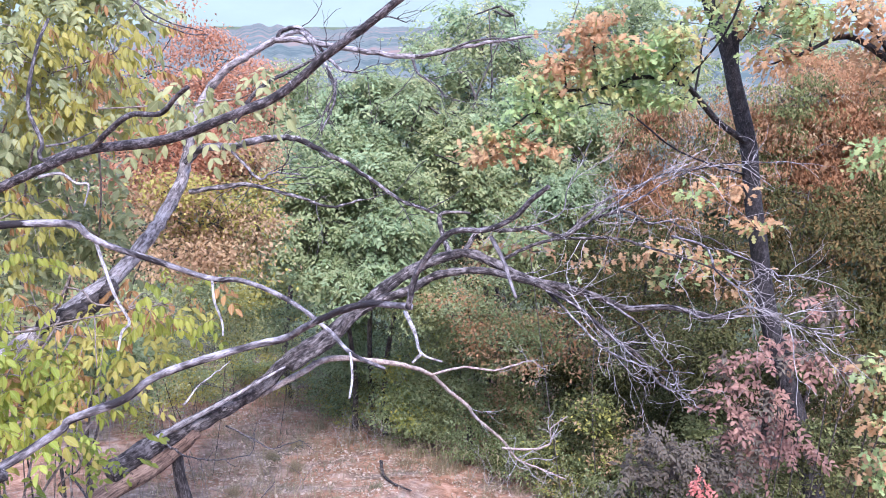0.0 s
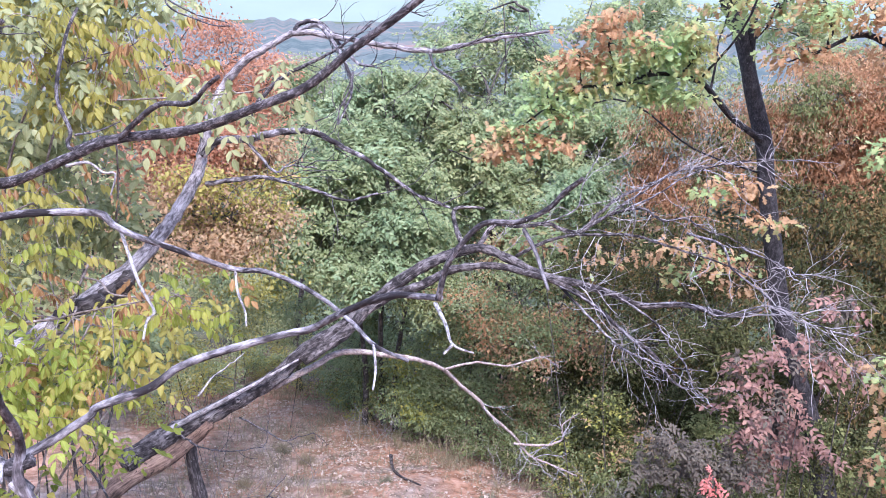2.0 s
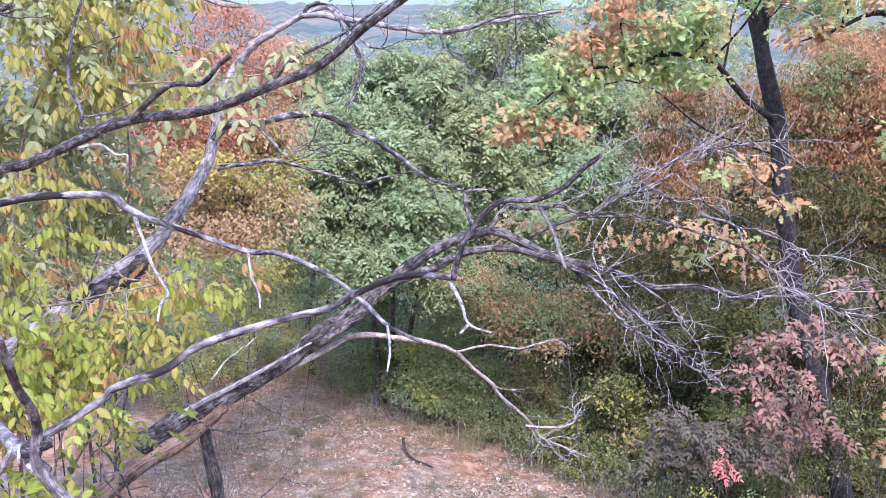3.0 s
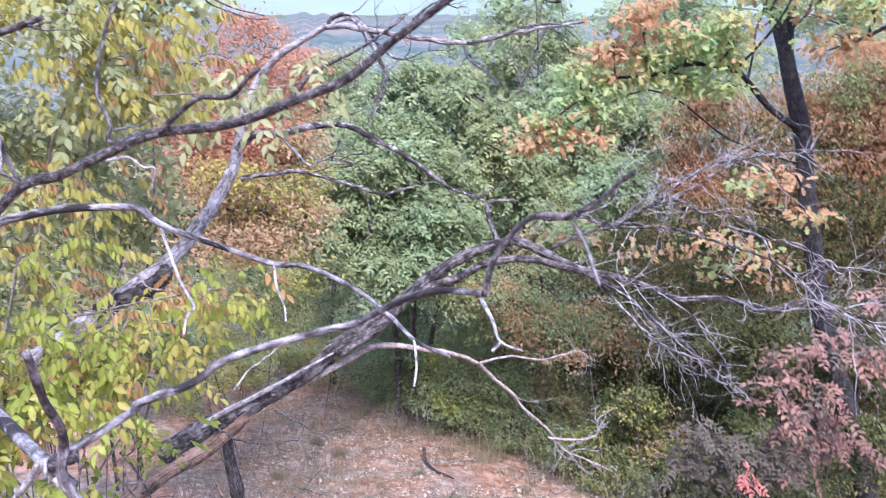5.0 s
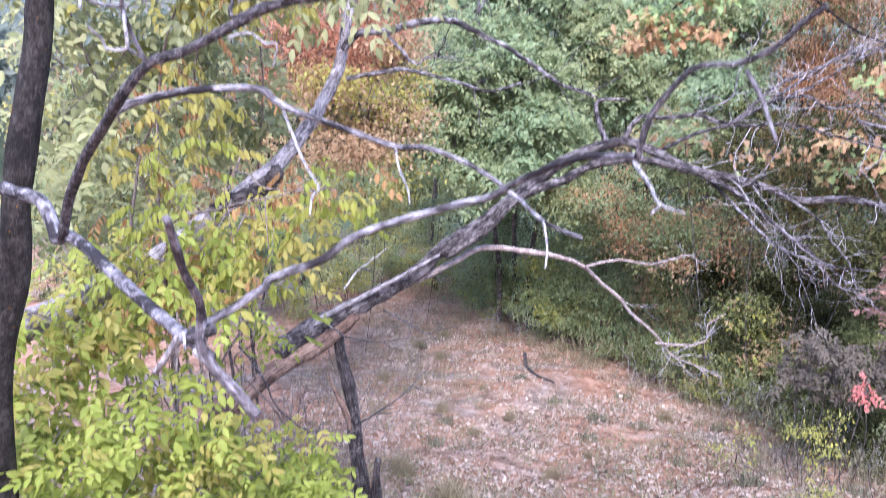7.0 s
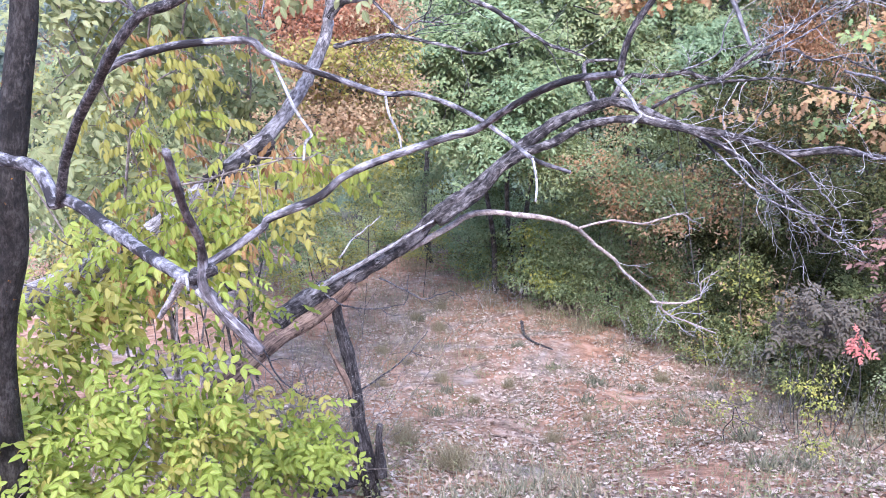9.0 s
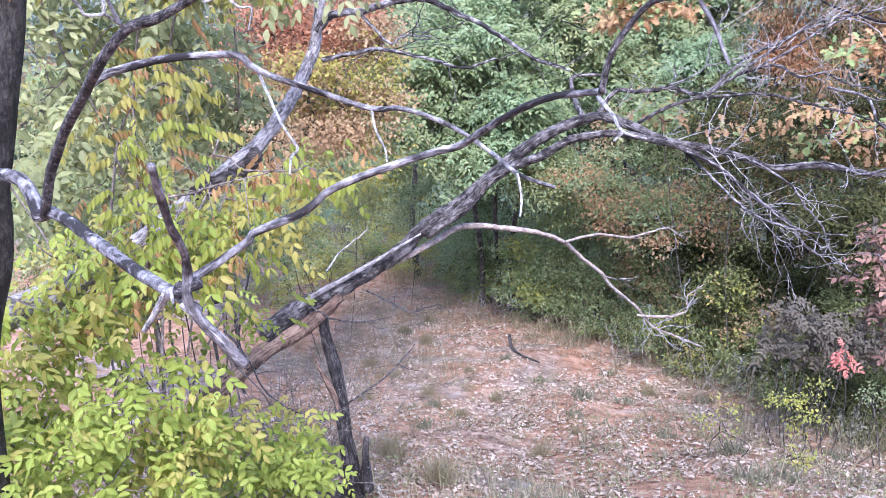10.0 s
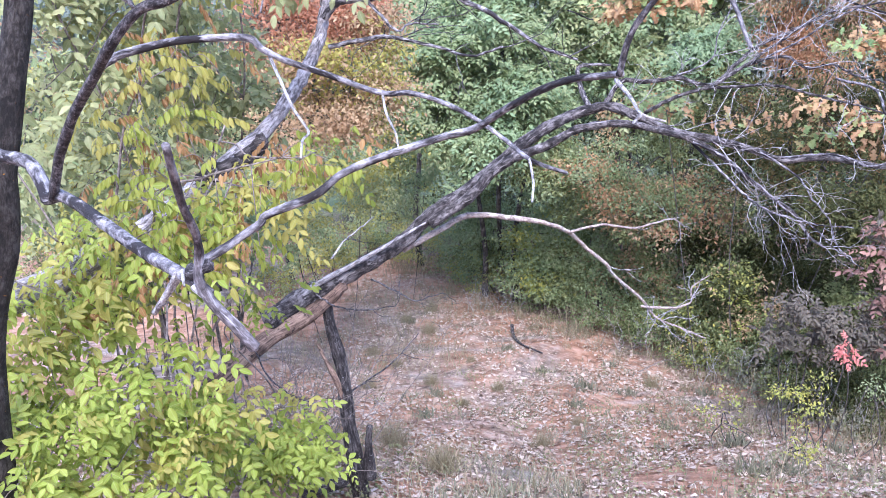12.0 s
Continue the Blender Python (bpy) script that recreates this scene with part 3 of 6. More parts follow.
bough = limb(near_tree, "bough", [(-1.769, 2.113, 0.819), (-1.72, 2.083, 0.821), (-1.563, 1.982, 0.832), (-1.457, 1.872, 0.809), (-1.42, 1.824, 0.786), (-1.378, 1.814, 0.798), (-1.274, 1.72, 0.813), (-1.061, 1.499, 0.844), (-0.889, 1.318, 0.872), (-0.783, 1.203, 0.897), (-0.717, 1.132, 0.914), (-0.68, 1.1, 0.914), (-0.655, 1.092, 0.9)], 0.021, 0.0085, DEAD_GREY, 4, "pale grey dead bough with flaking bark", 14, 0.07, 8)
limb(bough, "broken_stub", [(-0.722, 1.132, 0.916), (-0.754, 1.146, 0.877), (-0.799, 1.162, 0.825)], 0.009, 0.0048, DEAD_WHITE, 5, "bleached splintered stub")
limb(bough, "broken_stub", [(-0.714, 1.126, 0.923), (-0.704, 1.106, 0.921), (-0.692, 1.083, 0.918)], 0.0036, 0.00216, DEAD_WHITE, 6, "bleached splintered stub")
limb(bough, "upright_stub", [(-0.583, 0.903, 1.199), (-0.602, 0.945, 1.148), (-0.627, 1.001, 1.084), (-0.651, 1.073, 1.005), (-0.664, 1.092, 0.96), (-0.664, 1.08, 0.925), (-0.644, 1.078, 0.886), (-0.615, 1.074, 0.853), (-0.586, 1.07, 0.818)], 0.0052, 0.0098, DEAD_STUB, 7, "dark broken branch that crosses the bough", 12, 0.1)
limb(bough, "knot", [(-0.685, 1.1, 0.935), (-0.668, 1.09, 0.94), (-0.65, 1.1, 0.948)], 0.011, 0.0085, DEAD_DARK, 35, "dark burl at the fork", 10, 0.2)
limb(bough, "knot", [(-0.678, 1.083, 0.918), (-0.664, 1.078, 0.908), (-0.652, 1.082, 0.9)], 0.006, 0.004, DEAD_WHITE, 36, "white torn wood at the fork", 8, 0.3)
b_branch = limb(near_tree, "branch", [(-1.393, 1.81, 0.794), (-1.276, 1.714, 0.943), (-1.149, 1.616, 1.067), (-1.031, 1.522, 1.158), (-0.935, 1.437, 1.231), (-0.858, 1.419, 1.293), (-0.784, 1.405, 1.314), (-0.687, 1.388, 1.356), (-0.596, 1.369, 1.392), (-0.446, 1.327, 1.418), (-0.319, 1.276, 1.465), (-0.246, 1.258, 1.497), (-0.175, 1.238, 1.553), (-0.113, 1.219, 1.596), (-0.02, 1.176, 1.666), (0.047, 1.112, 1.715)], 0.0132, 0.0052, DEAD_DARK, 8, "long dark dead branch", 12, 0.07, 8, 0.0, 0.75)
limb(b_branch, "twig", [(-0.584, 1.363, 1.394), (-0.542, 1.336, 1.428), (-0.491, 1.302, 1.459), (-0.43, 1.26, 1.466), (-0.395, 1.231, 1.493), (-0.369, 1.208, 1.51)], 0.0054, 0.00324, DEAD_DARK, 9)
limb(b_branch, "twig", [(-0.585, 1.363, 1.393), (-0.619, 1.379, 1.393), (-0.661, 1.395, 1.377), (-0.686, 1.404, 1.37), (-0.694, 1.411, 1.381), (-0.693, 1.423, 1.399), (-0.725, 1.454, 1.451), (-0.731, 1.49, 1.507), (-0.728, 1.528, 1.565), (-0.718, 1.555, 1.604)], 0.00432, 0.00288, DEAD_DARK, 10)
limb(b_branch, "twig", [(-0.672, 1.393, 1.395), (-0.638, 1.411, 1.401), (-0.607, 1.43, 1.415)], 0.00216, 0.00108, DEAD_DARK, 11)
limb(b_branch, "twig", [(-0.865, 1.419, 1.294), (-0.866, 1.393, 1.339), (-0.86, 1.364, 1.39), (-0.842, 1.336, 1.429), (-0.838, 1.287, 1.474), (-0.863, 1.273, 1.504), (-0.873, 1.265, 1.533), (-0.864, 1.26, 1.573)], 0.00396, 0.00216, DEAD_GREY, 12)
limb(b_branch, "twig", [(-0.86, 1.366, 1.395), (-0.865, 1.313, 1.403), (-0.866, 1.266, 1.417), (-0.859, 1.242, 1.406)], 0.0036, 0.00216, DEAD_WHITE, 13)
limb(b_branch, "twig", [(-0.86, 1.364, 1.389), (-0.85, 1.345, 1.361), (-0.843, 1.329, 1.337), (-0.847, 1.323, 1.331), (-0.868, 1.311, 1.334), (-0.874, 1.309, 1.35), (-0.889, 1.301, 1.371)], 0.0036, 0.00216, DEAD_WHITE, 14)
limb(b_branch, "twig", [(-0.844, 1.328, 1.332), (-0.85, 1.392, 1.302)], 0.00288, 0.00216, DEAD_WHITE, 15)
limb(b_branch, "twig", [(-0.73, 1.47, 1.328), (-0.693, 1.477, 1.334), (-0.665, 1.476, 1.316), (-0.644, 1.478, 1.313), (-0.651, 1.466, 1.276)], 0.00324, 0.00144, DEAD_WHITE, 16)
c_branch = limb(near_tree, "branch", [(-1.025, 1.529, 1.172), (-1, 1.538, 1.186), (-0.97, 1.547, 1.197), (-0.88, 1.566, 1.213), (-0.797, 1.578, 1.216), (-0.729, 1.586, 1.213), (-0.699, 1.58, 1.191), (-0.659, 1.591, 1.166), (-0.577, 1.617, 1.128), (-0.484, 1.645, 1.085), (-0.417, 1.625, 1.088), (-0.348, 1.595, 1.075), (-0.284, 1.559, 1.053), (-0.223, 1.516, 1.023), (-0.169, 1.44, 1.005), (-0.104, 1.391, 0.996)], 0.0092, 0.0034, DEAD_GREY, 17, "arching pale grey dead branch", 10, 0.06, 8)
limb(c_branch, "twig", [(-0.688, 1.585, 1.175), (-0.654, 1.537, 1.132), (-0.622, 1.493, 1.094), (-0.584, 1.452, 1.06), (-0.588, 1.425, 1.05), (-0.581, 1.383, 1.03)], 0.0036, 0.00216, DEAD_WHITE, 18)
limb(c_branch, "twig", [(-0.48, 1.644, 1.081), (-0.464, 1.595, 1.054), (-0.437, 1.544, 1.028), (-0.427, 1.511, 1.011)], 0.00288, 0.0018, DEAD_WHITE, 19)
limb(c_branch, "twig", [(-0.171, 1.439, 1.006), (-0.162, 1.382, 0.982), (-0.162, 1.334, 0.964)], 0.00288, 0.0018, DEAD_WHITE, 20)
d_branch = limb(near_tree, "branch", [(-0.669, 1.111, 0.948), (-0.632, 1.131, 0.966), (-0.585, 1.155, 0.993), (-0.572, 1.164, 1.006), (-0.494, 1.168, 1.036), (-0.447, 1.175, 1.069), (-0.386, 1.178, 1.094), (-0.285, 1.175, 1.127), (-0.24, 1.172, 1.139), (-0.192, 1.139, 1.175), (-0.143, 1.1, 1.21), (-0.103, 1.065, 1.232), (-0.07, 1.029, 1.244), (-0.04, 0.993, 1.254)], 0.0074, 0.0042, DEAD_GREY, 21, "grey dead branch with dark knots", 12, 0.07, 8)
limb(d_branch, "twig", [(-0.044, 0.993, 1.252), (-0.034, 0.987, 1.296), (-0.017, 0.98, 1.327), (0.011, 0.971, 1.358), (0.051, 0.953, 1.365), (0.083, 0.94, 1.384), (0.101, 0.932, 1.406), (0.118, 0.916, 1.425)], 0.00396, 0.00288, DEAD_DARK, 22)
limb(d_branch, "twig", [(0.056, 0.94, 1.36), (0.07, 0.925, 1.336), (0.076, 0.915, 1.319), (0.084, 0.902, 1.298)], 0.00288, 0.0018, DEAD_GREY, 23)
limb(d_branch, "twig", [(-0.047, 0.992, 1.247), (-0.033, 0.941, 1.238), (-0.024, 0.895, 1.231), (0, 0.883, 1.226)], 0.00288, 0.00108, DEAD_WHITE, 24)
limb(d_branch, "twig", [(-0.024, 0.895, 1.231), (-0.034, 0.882, 1.225)], 0.00216, 0.00144, DEAD_WHITE, 25)
limb(near_tree, "hanging_twig", [(-0.83, 2.303, 1.685), (-0.779, 2.229, 1.616), (-0.704, 2.173, 1.589), (-0.638, 2.139, 1.571), (-0.584, 2.116, 1.57)], 0.00288, 0.00144, DEAD_DARK, 26)
limb(near_tree, "hanging_twig", [(-0.879, 2.277, 1.733), (-0.805, 2.228, 1.652), (-0.705, 2.187, 1.6), (-0.609, 2.158, 1.578)], 0.00288, 0.00144, DEAD_DARK, 27)
limb(near_tree, "hanging_twig", [(-0.505, 2.101, 1.723), (-0.47, 2.092, 1.676), (-0.436, 2.096, 1.681)], 0.00216, 0.00144, DEAD_DARK, 28)

# ---- the broken tree that lies across the slope ----
fallen = thing("fallen_tree", "fallen dead tree with split grey trunk propped on its broken stump", "fallen tree", (-2.382, 4.204, -1.42))
limb(fallen, "split_butt", [(-2.382, 4.204, -1.42), (-2.181, 4.403, -1.295), (-2.067, 4.549, -1.233), (-1.904, 4.721, -1.18), (-1.756, 4.884, -1.117), (-1.627, 4.955, -1.004)], 0.062, 0.058, BARE_WOOD, 31, "split reddish bare wood of the broken butt", 12, 0.1)
log = limb(fallen, "trunk", [(-2.072, 4.608, -1.122), (-1.87, 4.839, -1.052), (-1.703, 4.938, -0.997), (-1.485, 5.074, -0.913), (-1.232, 5.206, -0.795), (-1.058, 5.331, -0.65), (-0.789, 5.48, -0.507), (-0.446, 5.718, -0.269), (-0.179, 5.874, -0.134), (0.038, 5.972, -0.079), (0.198, 5.927, -0.042), (0.405, 5.815, -0.098), (0.603, 5.694, -0.163), (0.846, 5.61, -0.195), (1.08, 5.518, -0.236), (1.282, 5.426, -0.287), (1.52, 5.361, -0.254), (1.697, 5.194, -0.239), (1.801, 5.086, -0.229), (1.954, 5.029, -0.164)], 0.072, 0.011, LOG_BARK, 32, "dark fissured grey trunk", 18, 0.1, 12, 0.0, 0.8)
log_b = limb(fallen, "trunk", [(-1.055, 5.298, -0.693), (-0.783, 5.409, -0.544), (-0.622, 5.507, -0.383), (-0.438, 5.576, -0.295), (-0.254, 5.629, -0.243), (-0.07, 5.698, -0.156), (0.086, 5.693, -0.115), (0.292, 5.672, -0.099), (0.496, 5.652, -0.141), (0.749, 5.62, -0.21), (0.923, 5.573, -0.304), (1.088, 5.592, -0.447), (1.255, 5.61, -0.592), (1.453, 5.636, -0.742), (1.572, 5.63, -0.911), (1.678, 5.612, -0.99)], 0.044, 0.009, LOG_BARK, 33, "second grey stem beside the trunk", 16, 0.1, 12, 0.0, 0.8)
for k, (pts, r0, r1, n) in enumerate([
    ([(0.161, 6.006, -0.047), (0.282, 6.09, 0.098), (0.467, 6.055, 0.102), (0.674, 6.026, 0.131), (0.876, 5.961, 0.088), (1.021, 5.954, 0.179), (1.187, 5.938, 0.257), (1.35, 5.905, 0.285), (1.466, 5.757, 0.236), (1.578, 5.662, 0.278), (1.697, 5.498, 0.237), (1.797, 5.291, 0.234), (1.929, 5.172, 0.167)], 0.026, 0.005, 14), ([(0.439, 5.92, -0.094), (0.62, 5.938, 0.003), (0.824, 5.943, 0.066), (1.002, 5.806, 0.113), (1.226, 5.608, 0.161), (1.431, 5.389, 0.147), (1.566, 5.226, 0.137), (1.722, 5.008, 0.122), (1.89, 4.888, 0.04)], 0.02, 0.005, 14), ([(0.916, 5.97, 0.093), (1.098, 6.122, 0.223), (1.24, 6.228, 0.306), (1.443, 6.356, 0.359), (1.622, 6.473, 0.416), (1.833, 6.604, 0.471), (2.247, 6.81, 0.498)], 0.02, 0.005, 12), ([(0.884, 5.815, 0.117), (1.137, 5.9, 0.268), (1.35, 5.975, 0.402), (1.609, 6.054, 0.537), (1.87, 6.102, 0.573), (2.179, 6.156, 0.61)], 0.014, 0.004, 14),
    ([(0.698, 5.331, -0.136), (0.897, 5.262, -0.219), (1.093, 5.164, -0.37), (1.312, 5.178, -0.564), (1.45, 5.191, -0.651), (1.62, 5.197, -0.821), (1.819, 5.209, -0.967)], 0.013, 0.004, 8), ([(1.051, 5.028, -0.11), (1.272, 4.99, -0.249), (1.371, 4.952, -0.39), (1.479, 4.954, -0.521), (1.54, 4.949, -0.678), (1.623, 4.951, -0.773)], 0.012, 0.004, 6), ([(1.462, 5.14, 0.304), (1.646, 5.011, 0.265), (1.69, 4.889, 0.141), (1.841, 4.753, 0.04), (1.964, 4.627, -0.06), (2.123, 4.559, -0.116), (2.235, 4.478, -0.226)], 0.014, 0.004, 8), ([(1.77, 5.022, 0.252), (1.956, 4.799, 0.195), (2.047, 4.726, 0.146), (2.12, 4.693, 0.185)], 0.01, 0.004, 8), ([(0.596, 5.734, 0.201), (0.844, 5.794, 0.301), (0.9, 5.868, 0.482), (1.069, 5.999, 0.794)], 0.01, 0.004, 7), ([(1.173, 5.018, -0.144), (1.339, 4.914, -0.094), (1.458, 4.83, -0.076), (1.577, 4.749, -0.108), (1.694, 4.694, -0.062), (1.806, 4.641, -0.007), (1.945, 4.59, -0.011), (2.191, 4.464, -0.103), (2.339, 4.417, -0.067)], 0.013, 0.004, 14), ([(1.192, 5.764, 0.311), (1.408, 5.793, 0.418), (1.624, 5.829, 0.551), (1.877, 5.882, 0.626), (2.162, 5.928, 0.662), (2.451, 5.958, 0.646)], 0.012, 0.004, 14),
    ([(0.733, 5.686, -0.229), (0.903, 5.56, -0.381), (1.044, 5.453, -0.507), (1.159, 5.379, -0.588), (1.32, 5.315, -0.643), (1.499, 5.258, -0.673), (1.717, 5.205, -0.677)], 0.018, 0.005, 14),
]):
    u = limb(fallen, "branch", pts, r0 * (0.78 if k < 4 else 0.62), r1 * 0.65, DEAD_GREY if k > 3 else LOG_BARK, 40 + k, sides=8, knots=0.07, wobble=0.0025)
    twigs(u, pts, int(n * 0.3), 0.6, 0.0036, TWIG_PALE, 60 + k, start=0.2, levels=3, out=(0.12, 0, -0.05), droop=0.02, angle=1.1, bend=0.36)
    twigs(u, pts, int(n * (1.1 if k < 4 else 0.75)), 0.26, 0.003, TWIG_PALE, 160 + k, start=0.15, levels=2, angle=1.5, bend=0.5)
limb(fallen, "branch", [(0.063, 6.074, -0.105), (0.001, 6.323, -0.021), (-0.028, 6.491, 0.118), (0.103, 6.521, 0.138), (0.219, 6.535, 0.127)], 0.024, 0.008, LOG_BARK, 47, sides=8)
twigs(log, [(-2.072, 4.608, -1.122), (-1.87, 4.839, -1.052), (-1.703, 4.938, -0.997), (-1.485, 5.074, -0.913), (-1.232, 5.206, -0.795), (-1.058, 5.331, -0.65), (-0.789, 5.48, -0.507), (-0.446, 5.718, -0.269), (-0.179, 5.874, -0.134), (0.038, 5.972, -0.079), (0.198, 5.927, -0.042), (0.405, 5.815, -0.098), (0.603, 5.694, -0.163), (0.846, 5.61, -0.195), (1.08, 5.518, -0.236), (1.282, 5.426, -0.287), (1.52, 5.361, -0.254), (1.697, 5.194, -0.239), (1.801, 5.086, -0.229), (1.954, 5.029, -0.164)][9:], 10, 0.55, 0.004, TWIG_PALE, 70, start=0.1, levels=3, out=(0.25, 0, 0.1), angle=1.1, bend=0.32)
twigs(log_b, [(-1.055, 5.298, -0.693), (-0.783, 5.409, -0.544), (-0.622, 5.507, -0.383), (-0.438, 5.576, -0.295), (-0.254, 5.629, -0.243), (-0.07, 5.698, -0.156), (0.086, 5.693, -0.115), (0.292, 5.672, -0.099), (0.496, 5.652, -0.141), (0.749, 5.62, -0.21), (0.923, 5.573, -0.304), (1.088, 5.592, -0.447), (1.255, 5.61, -0.592), (1.453, 5.636, -0.742), (1.572, 5.63, -0.911), (1.678, 5.612, -0.99)][7:], 7, 0.5, 0.004, TWIG_PALE, 71, start=0.1, levels=3, out=(0.25, 0, -0.1), angle=1.1, bend=0.32)
peeled = limb(fallen, "branch", [(-1.252, 5.241, -0.873), (-0.981, 5.418, -0.781), (-0.878, 5.49, -0.736), (-0.746, 5.553, -0.731), (-0.507, 5.676, -0.803), (-0.287, 5.782, -0.881), (-0.089, 5.928, -1.019), (0.06, 6.027, -1.205), (0.214, 6.092, -1.364), (0.278, 6.115, -1.475), (0.505, 6.202, -1.722), (0.637, 6.212, -1.902), (0.833, 6.264, -2.016), (1.067, 6.323, -2.153)], 0.026, 0.006, PALE_BRANCH, 48, "peeled pinkish branch that bends to the ground", 9, 0.08, 6, 0.0015)
twigs(peeled, [(-1.252, 5.241, -0.873), (-0.981, 5.418, -0.781), (-0.878, 5.49, -0.736), (-0.746, 5.553, -0.731), (-0.507, 5.676, -0.803), (-0.287, 5.782, -0.881), (-0.089, 5.928, -1.019), (0.06, 6.027, -1.205), (0.214, 6.092, -1.364), (0.278, 6.115, -1.475), (0.505, 6.202, -1.722), (0.637, 6.212, -1.902), (0.833, 6.264, -2.016), (1.067, 6.323, -2.153)][6:], 12, 0.4, 0.005, TWIG_PALE, 72, start=0.3, levels=2)
for k, pts in enumerate([[(-0.075, 5.876, -0.997), (0.172, 6.015, -0.99), (0.411, 6.111, -1.06), (0.594, 6.212, -1.052), (0.717, 6.279, -1.046), (0.812, 6.305, -1.105)], [(0.505, 6.176, -1.779), (0.753, 6.205, -1.806), (0.907, 6.245, -1.771), (0.921, 6.298, -1.658), (1.06, 6.356, -1.579)]]):
    u = limb(fallen, "branch", pts, 0.011, 0.004, PALE_BRANCH, 50 + k, sides=7, wobble=0.002)
    twigs(u, pts, 5, 0.25, 0.004, TWIG_PALE, 74 + k, start=0.4)
for k, pts in enumerate([[(-1.66, 4.673, -1.75), (-1.488, 4.778, -1.687), (-1.29, 4.919, -1.58), (-1.141, 5.061, -1.441)], [(-1.778, 4.812, -1.022), (-1.628, 4.73, -1.063), (-1.428, 4.661, -1.05), (-1.181, 4.595, -0.982)], [(-1.456, 5.081, -1.033), (-1.263, 4.98, -1.069), (-1.118, 4.9, -1.098), (-0.913, 4.848, -1.009)], [(-1.679, 4.925, -0.804), (-1.612, 5.006, -0.726), (-1.519, 5.088, -0.662), (-1.424, 5.17, -0.596)], [(-2.201, 4.333, -0.947), (-2.058, 4.285, -1.107), (-1.961, 4.221, -1.287), (-1.818, 4.192, -1.404), (-1.581, 4.187, -1.504)]]):
    u = limb(fallen, "twig", pts, 0.008, 0.003, TWIG_PALE if k == 3 else DEAD_DARK, 52 + k, sides=6, wobble=0.003)
    twigs(u, pts, 5, 0.22, 0.003, DEAD_DARK, 80 + k, start=0.3)
limb(fallen, "split_slab", [(-1.953, 4.75, -1.07), (-1.809, 4.84, -0.982), (-1.604, 4.93, -0.889), (-1.419, 5.02, -0.812), (-1.234, 5.12, -0.73), (-1.073, 5.25, -0.671)], 0.028, 0.006, DEAD_TRUNK, 34, "pale split slab along the trunk's upper side", 9, 0.12)
stump = thing("tree_stump", "tall broken blackened stump with splintered edge", "stump", (-1.741, 4.909, -1.115))
limb(stump, "trunk", [(-1.741, 4.909, -1.115), (-1.716, 4.851, -1.277), (-1.659, 4.782, -1.478), (-1.621, 4.711, -1.679), (-1.606, 4.658, -1.927), (-1.576, 4.606, -2.18), (-1.557, 4.603, -2.567), (-1.545, 4.571, -2.767)], 0.035, 0.064, STUMP_BARK, 57, sides=16, knots=0.09, per=8)
limb(stump, "splinter", [(-1.797, 4.761, -1.378), (-1.729, 4.726, -1.507), (-1.665, 4.695, -1.624), (-1.618, 4.671, -1.746)], 0.008, 0.035, BARE_WOOD, 58, "torn reddish wood splinter", 8, 0.15)
limb(stump, "splinter", [(-1.443, 4.623, -1.942), (-1.467, 4.611, -2.112), (-1.467, 4.596, -2.366)], 0.02, 0.04, STUMP_BARK, 59, sides=7, knots=0.15)
root = thing("log_piece", "short dark piece of log at the foot of the stump", "log", (-1.935, 4.475, -2.466))
limb(root, "log", [(-1.935, 4.475, -2.466), (-1.802, 4.522, -2.411), (-1.641, 4.566, -2.37)], 0.06, 0.05, STUMP_BARK, 60, sides=12)

# ---- the second dead trunk ----
dead = thing("dead_tree", "leaning bleached dead trunk with bare twisting branches", "dead tree", (-2.886, 2.691, -0.282))
limb(dead, "trunk", [(-2.886, 2.691, -0.282), (-2.756, 2.912, -0.208), (-2.534, 3.335, -0.18), (-2.334, 3.552, -0.082), (-2.317, 3.58, -0.112), (-2.176, 3.748, -0.033), (-2.088, 3.912, 0.033), (-2.008, 4.053, 0.092), (-1.923, 4.198, 0.153), (-1.834, 4.346, 0.218), (-1.745, 4.53, 0.322), (-1.687, 4.765, 0.446), (-1.643, 4.995, 0.583), (-1.617, 5.142, 0.743), (-1.606, 5.184, 0.846), (-1.575, 5.281, 1.014), (-1.518, 5.376, 1.173), (-1.376, 5.379, 1.318), (-1.174, 5.369, 1.437), (-1.049, 5.36, 1.497), (-0.771, 5.252, 1.478), (-0.503, 5.137, 1.438), (-0.198, 5.005, 1.412), (-0.01, 4.933, 1.449), (0.268, 4.89, 1.503), (0.49, 4.853, 1.536)], 0.088, 0.008, DEAD_TRUNK, 91, sides=12, knots=0.07, wobble=0.003, taper=0.6)
limb(dead, "rotten_hollow", [(-2.03, 3.899, 0.116), (-1.967, 3.949, 0.125), (-1.873, 4.028, 0.152), (-1.788, 4.102, 0.194), (-1.735, 4.158, 0.236)], 0.035, 0.05, STUMP_BARK, 90, "dark rotten hollow under the trunk", 12, 0.16, 7, 0.006)
